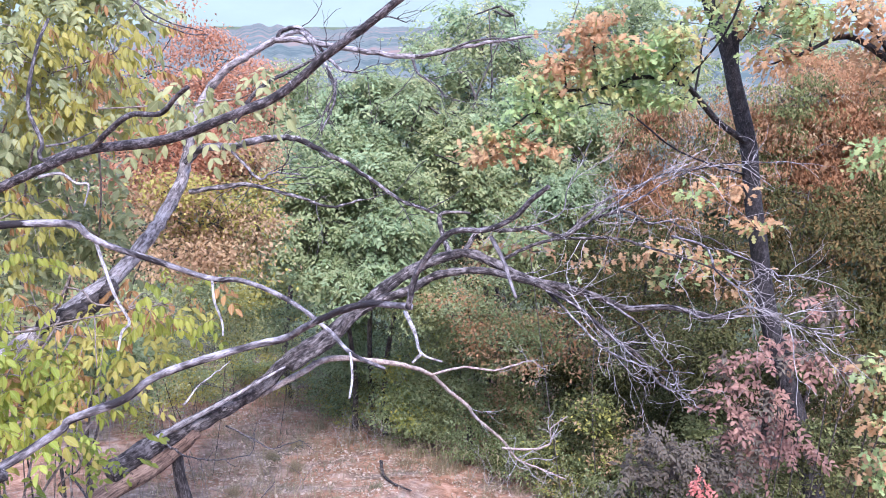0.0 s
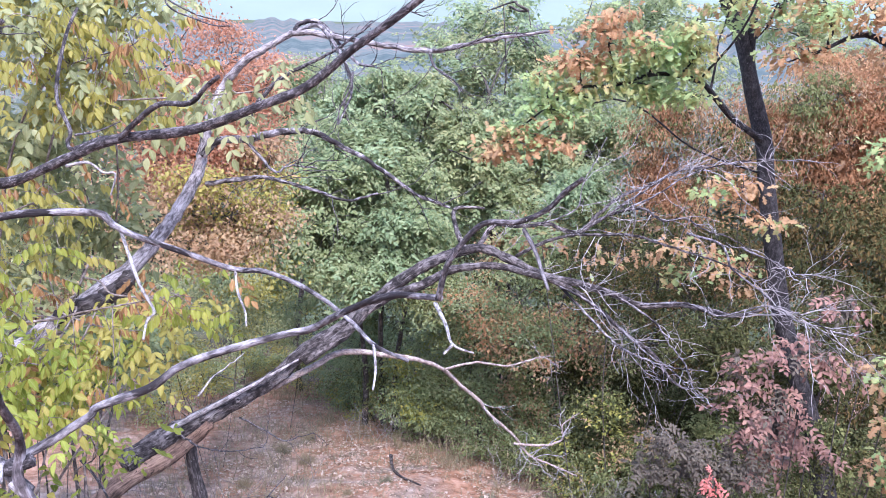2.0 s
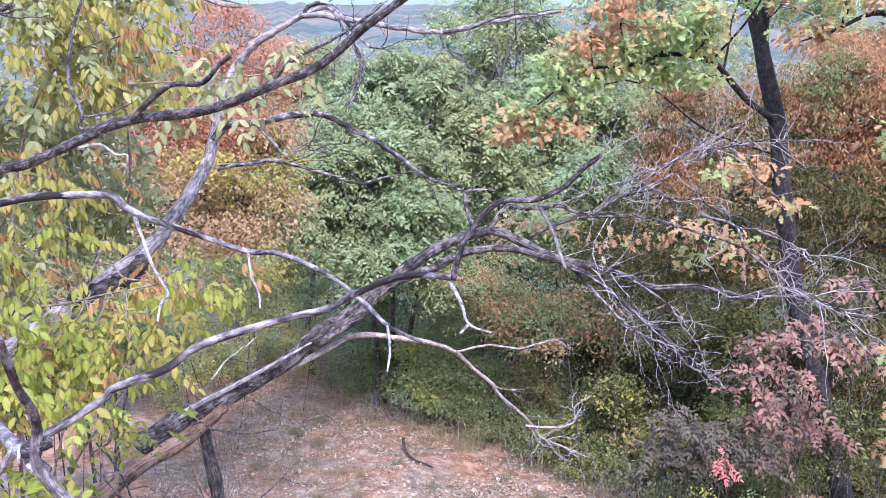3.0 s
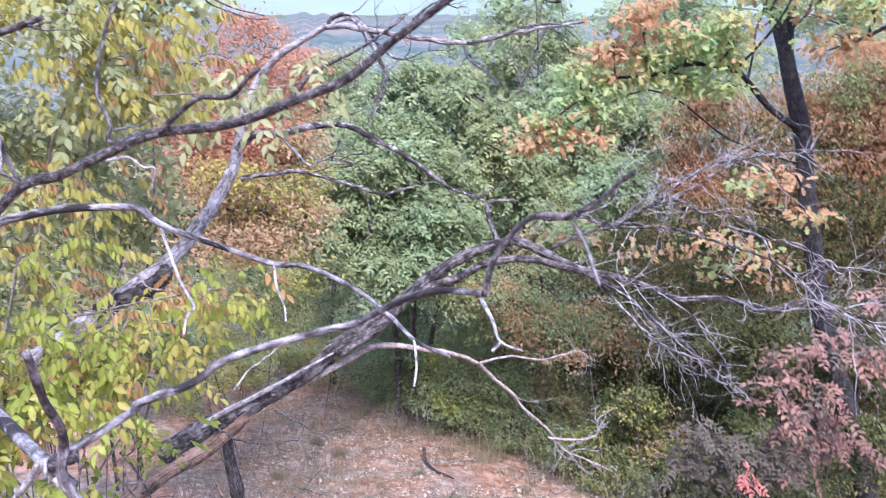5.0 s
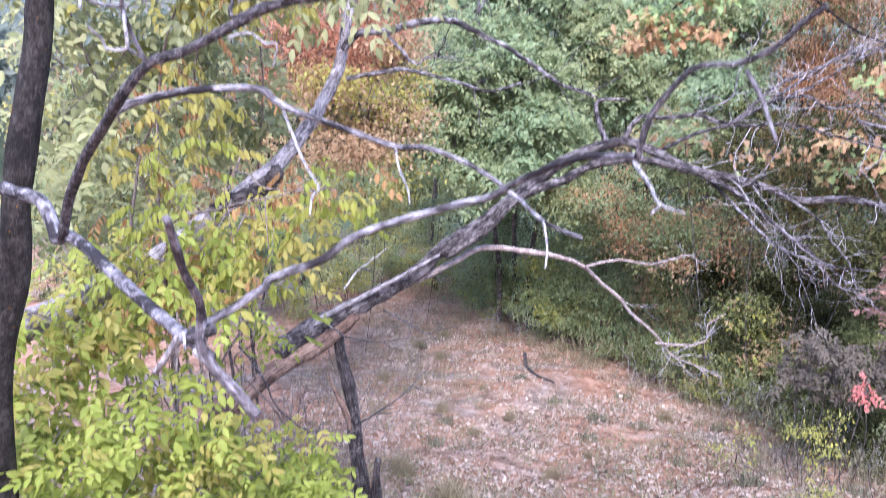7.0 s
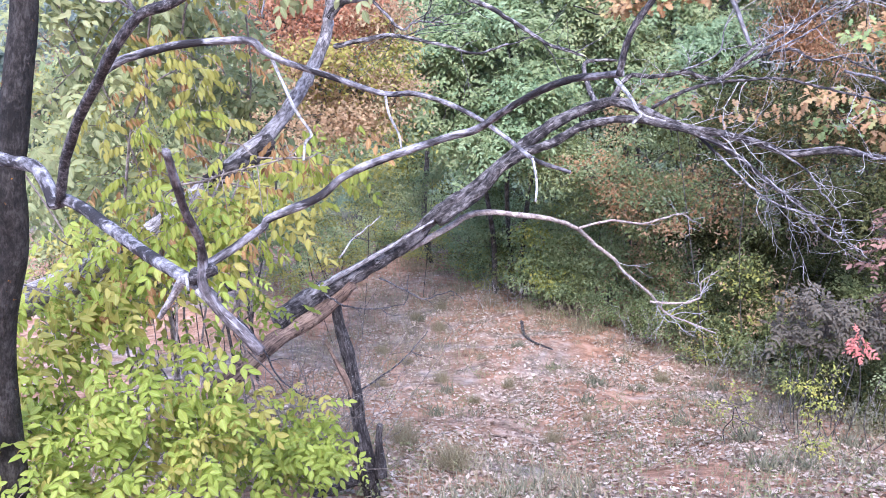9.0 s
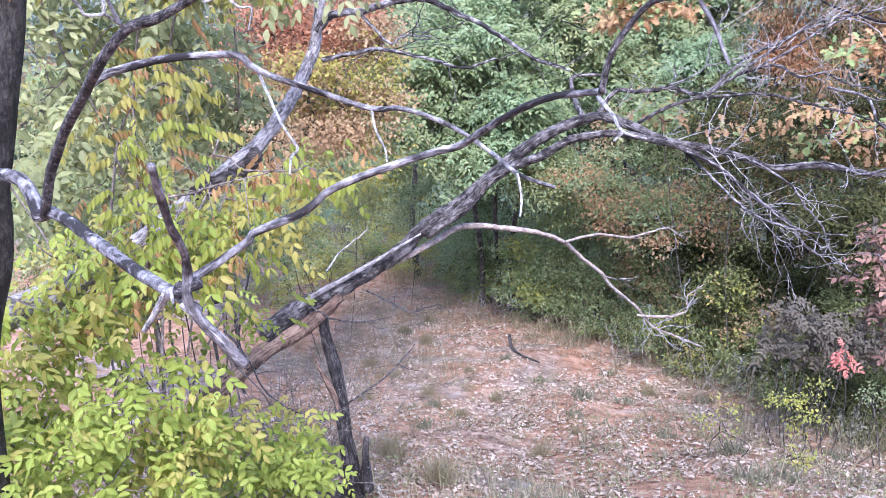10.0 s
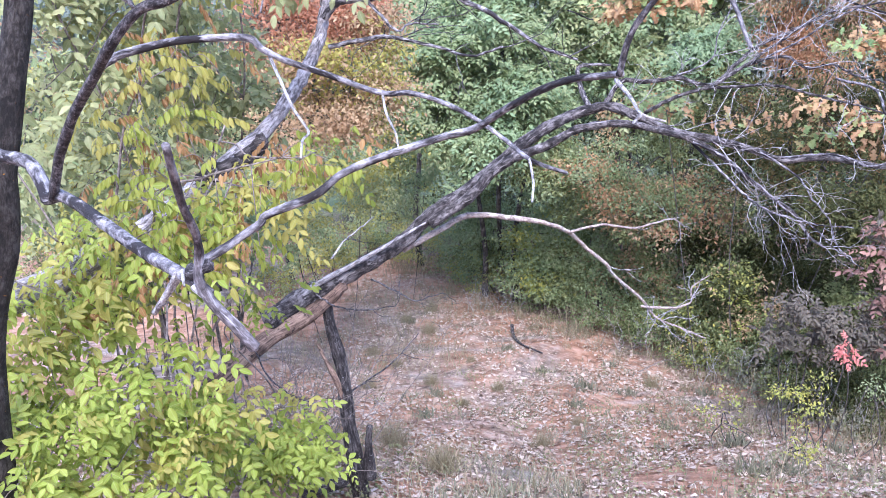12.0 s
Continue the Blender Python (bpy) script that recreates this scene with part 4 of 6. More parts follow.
for k, (pts, r0, r1, n) in enumerate([([(-1.586, 5.056, 0.758), (-1.485, 5.056, 0.853), (-1.314, 5.029, 0.87), (-1.073, 4.997, 0.923), (-0.883, 4.964, 0.929), (-0.717, 4.91, 0.858), (-0.554, 4.857, 0.789), (-0.37, 4.788, 0.678), (-0.234, 4.737, 0.598), (-0.055, 4.687, 0.543)], 0.026, 0.007, 9), ([(-1.53, 4.912, 0.609), (-1.375, 4.859, 0.644), (-1.175, 4.787, 0.682), (-1.027, 4.722, 0.673), (-0.816, 4.638, 0.636), (-0.633, 4.561, 0.599), (-0.455, 4.51, 0.655)], 0.016, 0.006, 6), ([(-1.038, 5.364, 1.508), (-0.896, 5.314, 1.545), (-0.791, 5.224, 1.445), (-0.685, 5.098, 1.293), (-0.656, 5.021, 1.163), (-0.725, 4.91, 0.983)], 0.016, 0.006, 7), ([(-1.355, 5.209, 0.94), (-1.229, 5.22, 1.118), (-1.105, 5.223, 1.235), (-0.91, 5.212, 1.33), (-0.741, 5.191, 1.423), (-0.55, 5.17, 1.56)], 0.018, 0.006, 6), ([(-1.049, 5.36, 1.497), (-1.011, 5.36, 1.559), (-0.874, 5.327, 1.556), (-0.723, 5.23, 1.399), (-0.622, 5.151, 1.324), (-0.524, 5.104, 1.316)], 0.018, 0.006, 6), ([(-1.302, 4.985, 0.877), (-1.203, 4.932, 0.782), (-1.105, 4.884, 0.699), (-1.011, 4.875, 0.736), (-0.847, 4.842, 0.732)], 0.012, 0.004, 5)]):
    u = limb(dead, "branch", pts, r0, r1, DEAD_GREY if k != 3 else DEAD_DARK, 92 + k, sides=8, wobble=0.002)
    twigs(u, pts, n, 0.4, 0.004, DEAD_DARK, 100 + k, start=0.3)

for k, pts in enumerate([[(-0.655, 5.1, 1.275), (-0.662, 5.0, 1.182), (-0.719, 4.95, 1.07), (-0.72, 4.9, 0.992)], [(-0.188, 4.95, 1.402), (-0.153, 4.9, 1.324), (-0.054, 4.85, 1.264), (0.012, 4.8, 1.188)], [(-0.171, 4.95, 1.418), (-0.023, 4.9, 1.437), (0.138, 4.85, 1.502), (0.295, 4.8, 1.526), (0.418, 4.75, 1.507)], [(-0.506, 5.2, 1.54), (-0.368, 5.2, 1.64), (-0.227, 5.1, 1.608)]]):
    u = limb(dead, "branch", pts, 0.009, 0.003, DEAD_DARK, 110 + k, sides=6)
    twigs(u, pts, 5, 0.35, 0.003, DEAD_DARK, 115 + k, start=0.2, angle=0.9, bend=0.3)

# ---- the ash's leaves and the bushes close by ----
def ash_foliage(name, label, stems, blobs, leaf, clumps, per, size, seed, spread=0.1, kind="full", compound=True, droop=0.35, radius=0.009):
    return tree(name, label, "tree", stems, radius, blobs, leaf, BUSH_TWIG, clumps, per, spread, size, kind, seed, 0.55, compound, "", droop, 0.0035, 0.25)


ash_foliage("manna_ash", "young ash with pale olive compound leaves", [grounded(-2.9, 4.6, 2.2, 0.2), grounded(-2.6, 5.2, 1.8, 0.5)],
            [(-3, 4.4, 0.6, 0.36, 0.5, 0.56), (-2.77, 4.96, 0.95, 0.46, 0.6, 0.6), (-3.12, 4.58, 1.26, 0.39, 0.5, 0.49), (-2.58, 5.25, 0.42, 0.46, 0.5, 0.42), (-3.04, 4.71, -0.1, 0.51, 0.5, 0.43), (-2.73, 5.29, 0.66, 0.49, 0.5, 0.34), (-1.96, 4.77, 1.73, 0.39, 0.4, 0.19), (-2.58, 4.62, 1.75, 0.44, 0.4, 0.22)],
            [OLIVE_PALE, OLIVE_PALE, OLIVE_PALE, YELLOW_GREEN], 36, 4, 0.066, 11)
ash_foliage("manna_ash", "ash sapling with thin drooping olive leaves", [grounded(-3.0, 4.9, 2.1, 1.4)],
            [(-1.71, 4.25, 1.26, 0.22, 0.3, 0.32), (-2.11, 4.3, 1.37, 0.18, 0.3, 0.32), (-2.04, 4.2, 1.46, 0.22, 0.3, 0.25), (-1.01, 3.74, 1.26, 0.11, 0.15, 0.06, 0.3)],
            [OLIVE_PALE, YELLOW_GREEN, OLIVE_PALE], 20, 4, 0.055, 12, droop=0.6)
ash_foliage("manna_ash", "low ash boughs with yellow-green leaves and brown tips", [grounded(-2.3, 3.9, 0.4, 0.3)],
            [(-1.42, 3.79, 0.27, 0.21, 0.25, 0.11), (-1.56, 3.54, 0.19, 0.29, 0.3, 0.15), (-1.78, 3.28, 0.14, 0.28, 0.3, 0.18, 0.8), (-2.22, 3.24, -0.16, 0.29, 0.3, 0.16), (-2.45, 3.28, 0.02, 0.27, 0.3, 0.16), (-2.35, 2.85, 0.01, 0.22, 0.25, 0.12), (-2.03, 3.12, 0.09, 0.3, 0.3, 0.17), (-1.71, 3.27, 0.07, 0.18, 0.25, 0.1, 0.3)],
            [YELLOW_GREEN, LIME, LIME, YELLOW_GREEN, YELLOW_GREEN, LIME, BROWN_TASSEL, YELLOW_GREEN, LIME], 15, 4, 0.05, 13, droop=0.6)
ash_foliage("leafy_bush", "dense bright yellow-green bush on the bank", [grounded(-2.6, 3.5, 0.0, 0.2), grounded(-2.3, 3.8, -0.4, 0.4), grounded(-2.9, 3.9, 0.2, -0.1)],
            [(-2.38, 2.95, -0.25, 0.35, 0.4, 0.28), (-2.32, 2.61, -0.55, 0.36, 0.45, 0.29, 0.8), (-2.03, 2.88, -0.55, 0.33, 0.4, 0.25), (-2.05, 2.66, -0.78, 0.37, 0.4, 0.2, 0.7), (-1.84, 3, -0.84, 0.27, 0.3, 0.21), (-1.77, 3.39, -1.23, 0.3, 0.2, 0.15), (-1.56, 3.6, -1.33, 0.19, 0.15, 0.09, 0.5), (-2.35, 2.39, -0.78, 0.35, 0.4, 0.16)],
            [LIME, LIME, YELLOW_GREEN, LIME, LIME], 36, 4, 0.05, 14, spread=0.085, droop=0.4)
ash_foliage("bush_spray", "thin spray of yellow-green leaves before the stump", [grounded(-2.2, 4.3, -1.5, 0.3)],
            [(-1.66, 3.67, -1.14, 0.19, 0.15, 0.09), (-1.9, 3.9, -0.67, 0.14, 0.2, 0.16, 0.6)], [LIME, YELLOW_GREEN], 12, 3, 0.045, 15, radius=0.005)

def hanging_bough(spots, root, seed, way, size=0.054, mat=None, brownish=0.26):
    """Twigs with rows of leaflets that hang in pairs, some withered to brown tassels."""
    rng = np.random.default_rng(seed)
    ob = thing("manna_ash", "ash boughs with rows of hanging yellow-green leaves and brown tassels", "tree", root)
    wood, fresh, brown = Shape(), Shape(), Shape()
    stem = spline([root, *way], 6)
    wood.tube(stem, 0.012, 0.003, 6)
    for sx, sy, sz in spots:
        c = np.array((sx, sy + rng.normal(0, 0.12), sz))
        k = stem[np.argmin(np.linalg.norm(stem[10:] - c, axis=1)) + 10]
        wood.tube(spline([k, (k + c) / 2 + (0, 0, 0.05), c], 4), 0.003, 0.0015, 4)
        for _ in range(6):
            at = c + rng.normal(0, 1, 3) * (0.075, 0.12, 0.045)
            d = np.array((rng.normal(0.3, 0.6), rng.normal(-0.2, 0.6), rng.normal(0.0, 0.15)))
            d /= np.linalg.norm(d)
            n = int(rng.integers(3, 6))
            line = np.array([at + d * 0.026 * j + np.array((0, 0, -0.0022 * j * j)) for j in range(n + 1)])
            wood.tube(np.vstack([k + (at - k) * 0.8, line]) if rng.random() < 0.3 else line, 0.0014, 0.0008, 3)
            dead = rng.random() < brownish
            side = np.cross(d, (0, 0, 1))
            pos = np.repeat(line[1:], 2, axis=0)
            sg = np.tile((1.0, -1.0), n)[:, None]
            axis = sg * side * rng.uniform(0.2, 0.7, (2 * n, 1)) + np.array((0, 0, -1.0)) + d * 0.25 + rng.normal(0, 0.15, (2 * n, 3))
            face = sg * side + rng.normal(0, 0.35, (2 * n, 3)) + np.array((0, -0.3, 0.3))
            L = rng.uniform(0.75, 1.15, 2 * n) * size * (0.93 if dead else 1.0)
            (brown if dead else fresh).leaves(pos, axis, face, L, L * (0.34 if dead else 0.46), "full")
    part("branchwork", wood, BUSH_TWIG, ob, kind="stuff")
    part("crown", fresh, mat or HANGING, ob, kind="stuff")
    part("withered_leaves", brown, BROWN_TASSEL, ob, "withered orange-brown leaves", kind="stuff")


hanging_bough([(-1.75, 3.3, 0.45), (-1.25, 3.3, 0.5), (-1.14, 3.3, 0.39), (-1.37, 3.3, 0.34), (-1.86, 3.3, 0.29), (-1.5, 3.3, 0.18), (-1.75, 3.3, 0.16), (-1.99, 3.3, 0.16), (-2.06, 3.3, 0.35), (-1.23, 3.3, 0.29), (-2.08, 3.3, 0.53), (-1.83, 3.3, 0.56),
               (-1.63, 3.3, 0.07), (-1.45, 3.3, 0.02), (-1.84, 3.3, -0.04), (-2.07, 3.3, -0.07), (-2.24, 3.3, 0.04)], (-2.45, 3.8, float(ground_z(-2.45, 3.8)) - 0.05), 16, [(-2.3, 3.7, -0.8), (-2.1, 3.55, 0.1), (-1.75, 3.4, 0.3), (-1.35, 3.3, 0.42)])
hanging_bough([(-1.82, 4.1, 1.43), (-1.68, 4.1, 1.52), (-1.64, 4.1, 1.33), (-1.51, 4.1, 1.42), (-1.51, 4.1, 1.24), (-1.77, 4.1, 1.19), (-1.59, 4.1, 1.59), (-1.99, 4.1, 1.38), (-1.92, 4.1, 1.08), (-2.05, 4.1, 1.54), (-2.02, 4.1, 1.19), (-1.61, 4.1, 1.11), (-1.72, 4.2, 1.3), (-1.6, 4.2, 1.48), (-1.85, 4.2, 1.28), (-1.9, 4.2, 1.55)],
              (-3.0, 4.9, float(ground_z(-3.0, 4.9)) - 0.05), 17, [(-2.85, 4.7, -0.8), (-2.5, 4.4, 0.6), (-2.1, 4.2, 1.25), (-1.6, 4.1, 1.45)], 0.062, YELLOW_GREEN, 0.3)
hanging_bough([(-2.31, 3.9, 0.79), (-2.12, 3.9, 0.87), (-1.96, 3.9, 0.78), (-1.8, 3.9, 0.69), (-2.26, 3.9, 0.62), (-2.06, 3.9, 0.58), (-1.89, 3.9, 0.52), (-2.45, 3.9, 0.48), (-2.21, 3.9, 0.43), (-2.03, 3.9, 0.73)],
              (-2.8, 4.2, float(ground_z(-2.8, 4.2)) - 0.05), 18, [(-2.75, 4.1, -0.7), (-2.5, 4.0, 0.2), (-2.25, 3.9, 0.6), (-1.95, 3.9, 0.75)], 0.058, YELLOW_GREEN, 0.2)


def bare_bush(x, y, count, height, spread, seed, mat, label, lean=0.25):
    """A thicket of thin leafless stems."""
    rng = np.random.default_rng(seed)
    ob = thing("bare_bush", label, "bush", (x, y, float(ground_z(x, y))), "leafless thickets")
    s = Shape()
    for k in range(count):
        x0, y0 = x + rng.normal(0, spread), y + rng.normal(0, spread * 0.8)
        z0 = float(ground_z(x0, y0)) - 0.03
        d0 = np.array((rng.normal(lean, 0.4), rng.normal(0, 0.3), 1.0))
        stem = np.array([(x0, y0, z0) + d0 * h * height * rng.uniform(0.95, 1.05) + rng.normal(0, 0.03, 3) for h in (0, 0.25, 0.5, 0.75, 1.0)])
        s.tube(stem, 0.0045, 0.002, 4)
        sprout(s, stem, 4, 0.45 * height, 0.0024, int(rng.integers(1 << 30)), 0.2, 2 if k % 2 else 1)
    part("stem_tangle", s, mat, ob, kind="stuff")


bare_bush(-2.7, 4.6, 26, 1.0, 0.25, 78, BUSH_TWIG, "leafless twiggy bush between the leafy boughs")
bare_bush(-2.2, 4.9, 40, 1.1, 0.26, 77, BUSH_TWIG, "leafless grey-brown twiggy bush under the fallen trunk")
for k, (x, y) in enumerate([(-5.9, 15.6), (-6.1, 18.2), (-5.6, 21.5), (-3.28, 17.14), (-1.5, 14.99), (-0.01, 13.62), (1.19, 13.08), (1.78, 12.35), (2.45, 11.15), (3.06, 9.81), (3.56, 8.99), (-7.28, 21.18)]):
    bare_bush(x, y + 0.35, 12, 0.7, 0.35, 300 + k, DRY_STEM if k % 2 else TWIG_PALE, "thicket of dry leafless stems at the wood's edge", 0.05)

# ---- the wood behind ----
tree("orange_tree", "slender tree with thin orange-red autumn leaves", "tree", [grounded(-5.9, 11.5, 1.6, 1.3), grounded(-5.6, 11.8, 1.5, 1.7)], 0.03,
     [(-3.27, 11.73, 0.91, 0.75, 0.9, 0.86), (-3.65, 11.08, 0.43, 0.68, 0.9, 0.83), (-2.88, 11.61, 0.46, 0.55, 0.9, 0.79), (-3.42, 10.9, -0.22, 0.83, 0.9, 0.53), (-3.84, 10.41, -0.14, 0.65, 0.8, 0.65), (-2.9, 10.97, 0, 0.45, 0.8, 0.45)],
     ORANGE, YOUNG_BARK, 120, 30, 0.13, 0.056, "flat", 21, twig=0.005)
tree("pale_orange_tree", "small tree with fading orange and tan leaves", "tree", [grounded(-5.2, 10.8, -0.6, 1.9)], 0.025,
     [(-2.84, 10.01, -0.85, 0.49, 0.7, 0.63), (-2.42, 9.95, -1.05, 0.35, 0.6, 0.63), (-3.1, 9.63, -1.11, 0.48, 0.6, 0.41), (-3.24, 9.81, -0.45, 0.48, 0.6, 0.41), (-2.47, 10.37, -0.27, 0.32, 0.5, 0.43)],
     [PALE_ORANGE, PALE_ORANGE, YELLOW_GREEN], YOUNG_BARK, 95, 28, 0.13, 0.06, "flat", 22, twig=0.005)
tree("green_tree", "yellowish green tree behind the orange one", "tree", [grounded(-3.8, 19, 0.6, 0.2)], 0.09,
     [(-3.46, 19.25, -0.02, 0.78, 1, 0.91), (-3.86, 18.58, -0.59, 0.76, 1, 1.01), (-2.93, 19.05, -0.76, 0.91, 1, 0.91)],
     GREEN, YOUNG_BARK, 130, 28, 0.2, 0.09, "flat", 23)
tree("green_tree", "dense rounded green ash tree with many thin stems", "tree",
     [grounded(-1.9, 16.4, 0.0, -0.5), grounded(-1.5, 16.6, 0.6, 0.3), grounded(-1.2, 16.3, 0.2, 0.9)], 0.07,
     [(-2.09, 16.45, -0.78, 1.24, 1.3, 0.9), (-2.9, 15.75, -1.45, 0.98, 1.2, 0.87), (-1.47, 15.75, -1.44, 1.2, 1.3, 0.98), (-2.39, 15.11, -2.29, 1.17, 1.2, 0.85), (-1.11, 15.05, -2.49, 0.96, 1.1, 0.75), (-3.17, 15.3, -2.35, 0.65, 0.9, 0.65), (-1.72, 14.69, -3.05, 0.95, 0.9, 0.53), (-1.11, 17.08, -0.39, 1.04, 1.2, 1.04), (-2.5, 17.4, -0.5, 0.66, 0.6, 0.6), (-1.62, 16.2, -0.85, 0.67, 0.6, 0.56), (-0.89, 15, -2.04, 0.63, 0.6, 0.47), (-2.42, 15.3, -1.4, 0.65, 0.6, 0.54)],
     [GREEN, GREEN_COOL, GREEN], YOUNG_BARK, 145, 6, 0.12, 0.1, "flat", 24, 0.42, True, twig=0.008)
tree("green_tree", "tall green tree with open feathery top", "tree",
     [grounded(1.0, 17.6, 1.9, -0.4), grounded(1.3, 17.8, 1.8, 0.6), grounded(0.8, 17.4, 1.5, 0.1)], 0.08,
     [(0.54, 18.21, -0.02, 1.35, 1.3, 0.98, 0.8), (-0.21, 18.4, 0.69, 0.86, 1, 0.86, 0.5), (0.16, 19.18, 1.64, 0.76, 0.8, 0.57, 0.35), (1.17, 19.22, 1.77, 0.76, 0.8, 0.57, 0.35), (0.8, 18.98, 0.91, 1.14, 1, 0.76, 0.55), (1.64, 18.41, 0.7, 0.98, 1, 0.86, 0.6), (0.41, 17.32, -1, 1.19, 1.2, 0.95), (1.6, 17.39, -0.76, 1.07, 1.2, 1.07), (2.63, 18.22, -0, 0.98, 1.2, 1.23), (-0.06, 16.68, -1.84, 0.93, 1, 0.7), (2.8, 17.4, -1.11, 0.96, 1, 0.96),
      (-1.74, 17.6, 0.1, 0.71, 0.6, 0.5), (-0.79, 17.6, 0.0, 0.71, 0.6, 0.55), (0.05, 17, -0.72, 0.7, 0.6, 0.64), (0.86, 16.5, -1.56, 0.69, 0.6, 0.57), (2.4, 16, -1.68, 0.67, 0.6, 0.56), (3.25, 18, -0.83, 0.68, 0.6, 0.74), (1.59, 15.5, -2.36, 0.66, 0.6, 0.49)],
     [GREEN, OLIVE_PALE, GREEN, GREEN_COOL], YOUNG_BARK, 110, 6, 0.13, 0.1, "flat", 25, 0.38, True, twig=0.008)
tree("green_tree", "slender green tree at the wood's edge", "tree", [grounded(2.8, 20, 2.2, 0.3), grounded(3.4, 20, 1.8, 0.4)], 0.08,
     [(3.72, 20.67, 1.41, 1.09, 1, 0.96), (4.68, 20.75, 1.68, 1.09, 1, 0.82), (5.37, 20.46, 0.63, 1.23, 1, 1.09), (3.91, 19.81, 0.13, 1.2, 1, 1.2), (8.23, 20.68, 1.45, 0.96, 1, 0.68), (10.23, 21.5, 0.62, 1.29, 1, 0.57)],
     GREEN, YOUNG_BARK, 120, 5, 0.14, 0.1, "flat", 26, 0.45, True)
tree("rust_tree", "broad tree with rust-red autumn crown of small hanging leaves", "tree", [grounded(6.8, 15.9, 0.4, 0.2), grounded(7.4, 16.2, 0.3, 0.6), grounded(8.3, 16.0, 0.0, 0.3)], 0.07,
     [(6.36, 15.6, 0.16, 0.63, 0.6, 0.53), (7.07, 15.6, 0.37, 0.63, 0.6, 0.53), (7.91, 15.6, 0.38, 0.63, 0.6, 0.63), (6.57, 15.6, -0.68, 0.59, 0.6, 0.59), (7.41, 15.6, -0.57, 0.64, 0.6, 0.64), (8.26, 15.6, -0.56, 0.64, 0.6, 0.64), (6.66, 15.6, -1.45, 0.54, 0.6, 0.54), (7.43, 15.6, -1.55, 0.6, 0.6, 0.49), (8.19, 15.6, -1.54, 0.6, 0.6, 0.49),
      (6.9, 15.7, -0.15, 0.6, 0.5, 0.4), (7.8, 15.7, -0.1, 0.6, 0.5, 0.4), (7.0, 15.7, -1.05, 0.6, 0.5, 0.4), (7.9, 15.7, -1.05, 0.6, 0.5, 0.4), (6.2, 15.6, -0.3, 0.5, 0.5, 0.5), (6.1, 15.6, -1.3, 0.5, 0.5, 0.5), (9.0, 16.0, 0.2, 0.8, 0.8, 0.8), (9.1, 15.9, -0.9, 0.8, 0.8, 0.9), (7.3, 16.9, 0.75, 0.9, 0.7, 0.4), (8.6, 17.0, 0.8, 0.9, 0.7, 0.4)],
     [RUST, RUST, RUST, PALE_ORANGE, SHRUB], YOUNG_BARK, 140, 20, 0.12, 0.08, "flat", 27, 0.42, droop=1.0, twig=0.006)
tree("rust_tree", "rust-brown tree standing behind the oak", "tree", [grounded(3.9, 15.8, 0.0, 0.1), grounded(3.4, 15.9, -0.6, 0.2), grounded(4.7, 15.9, -0.3, 0.2)], 0.06,
     [(3.66, 15.6, -0.39, 0.53, 0.5, 0.64), (4.27, 15.6, -0.07, 0.55, 0.5, 0.53), (4.46, 15.6, -1.03, 0.54, 0.5, 0.54), (3.73, 15.6, -1.36, 0.49, 0.5, 0.43), (4.96, 15.6, -0.59, 0.5, 0.5, 0.64), (5.5, 15.7, -0.1, 0.5, 0.5, 0.6), (5.5, 15.6, -1.2, 0.6, 0.5, 0.6), (4.2, 15.2, -1.9, 0.7, 0.5, 0.45)],
     [RUST, RUST, SHRUB, PALE_ORANGE], YOUNG_BARK, 130, 22, 0.12, 0.075, "flat", 28, 0.42, droop=1.0, twig=0.006)
# Shade within this crown comes from its darkened leaf colours.
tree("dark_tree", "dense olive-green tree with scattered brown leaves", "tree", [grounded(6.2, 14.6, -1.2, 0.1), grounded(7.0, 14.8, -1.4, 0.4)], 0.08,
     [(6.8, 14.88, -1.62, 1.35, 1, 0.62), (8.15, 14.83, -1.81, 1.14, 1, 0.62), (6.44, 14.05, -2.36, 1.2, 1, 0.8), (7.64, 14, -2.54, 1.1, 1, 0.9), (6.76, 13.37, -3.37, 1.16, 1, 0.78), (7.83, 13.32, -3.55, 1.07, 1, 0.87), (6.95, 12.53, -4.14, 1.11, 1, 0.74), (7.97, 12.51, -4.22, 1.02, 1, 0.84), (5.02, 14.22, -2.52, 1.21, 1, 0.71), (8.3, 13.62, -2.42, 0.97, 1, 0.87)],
     [OLIVE_SHADE, RUST_OLIVE, OLIVE_SHADE, RUST_OLIVE, OLIVE_SHADE, OLIVE_SHADE], YOUNG_BARK, 170, 24, 0.13, 0.09, "flat", 29, 0.45, droop=0.8, twig=0.006)
tree("understory_tree", "dull green tree with tan leaf tufts behind the leaning trunk", "tree", [grounded(1.6, 15.0, -2.6, 0.1), grounded(0.6, 15.4, -2.8, 0.1)], 0.05,
     [(0.18, 14.53, -3.64, 1.0, 1, 0.6), (1.21, 14.4, -3.37, 1.0, 1, 0.7), (2.17, 13.9, -3.84, 0.9, 0.9, 0.55), (1, 14, -4.09, 1.1, 1, 0.55), (1.6, 15.45, -2.57, 0.98, 0.8, 0.76), (-0.5, 15.2, -3.4, 0.7, 0.7, 0.5)],
     [SHRUB, GREEN, SHRUB, GREEN, RUST, PALE_ORANGE], YOUNG_BARK, 150, 24, 0.11, 0.072, "flat", 30, 0.5, twig=0.005)
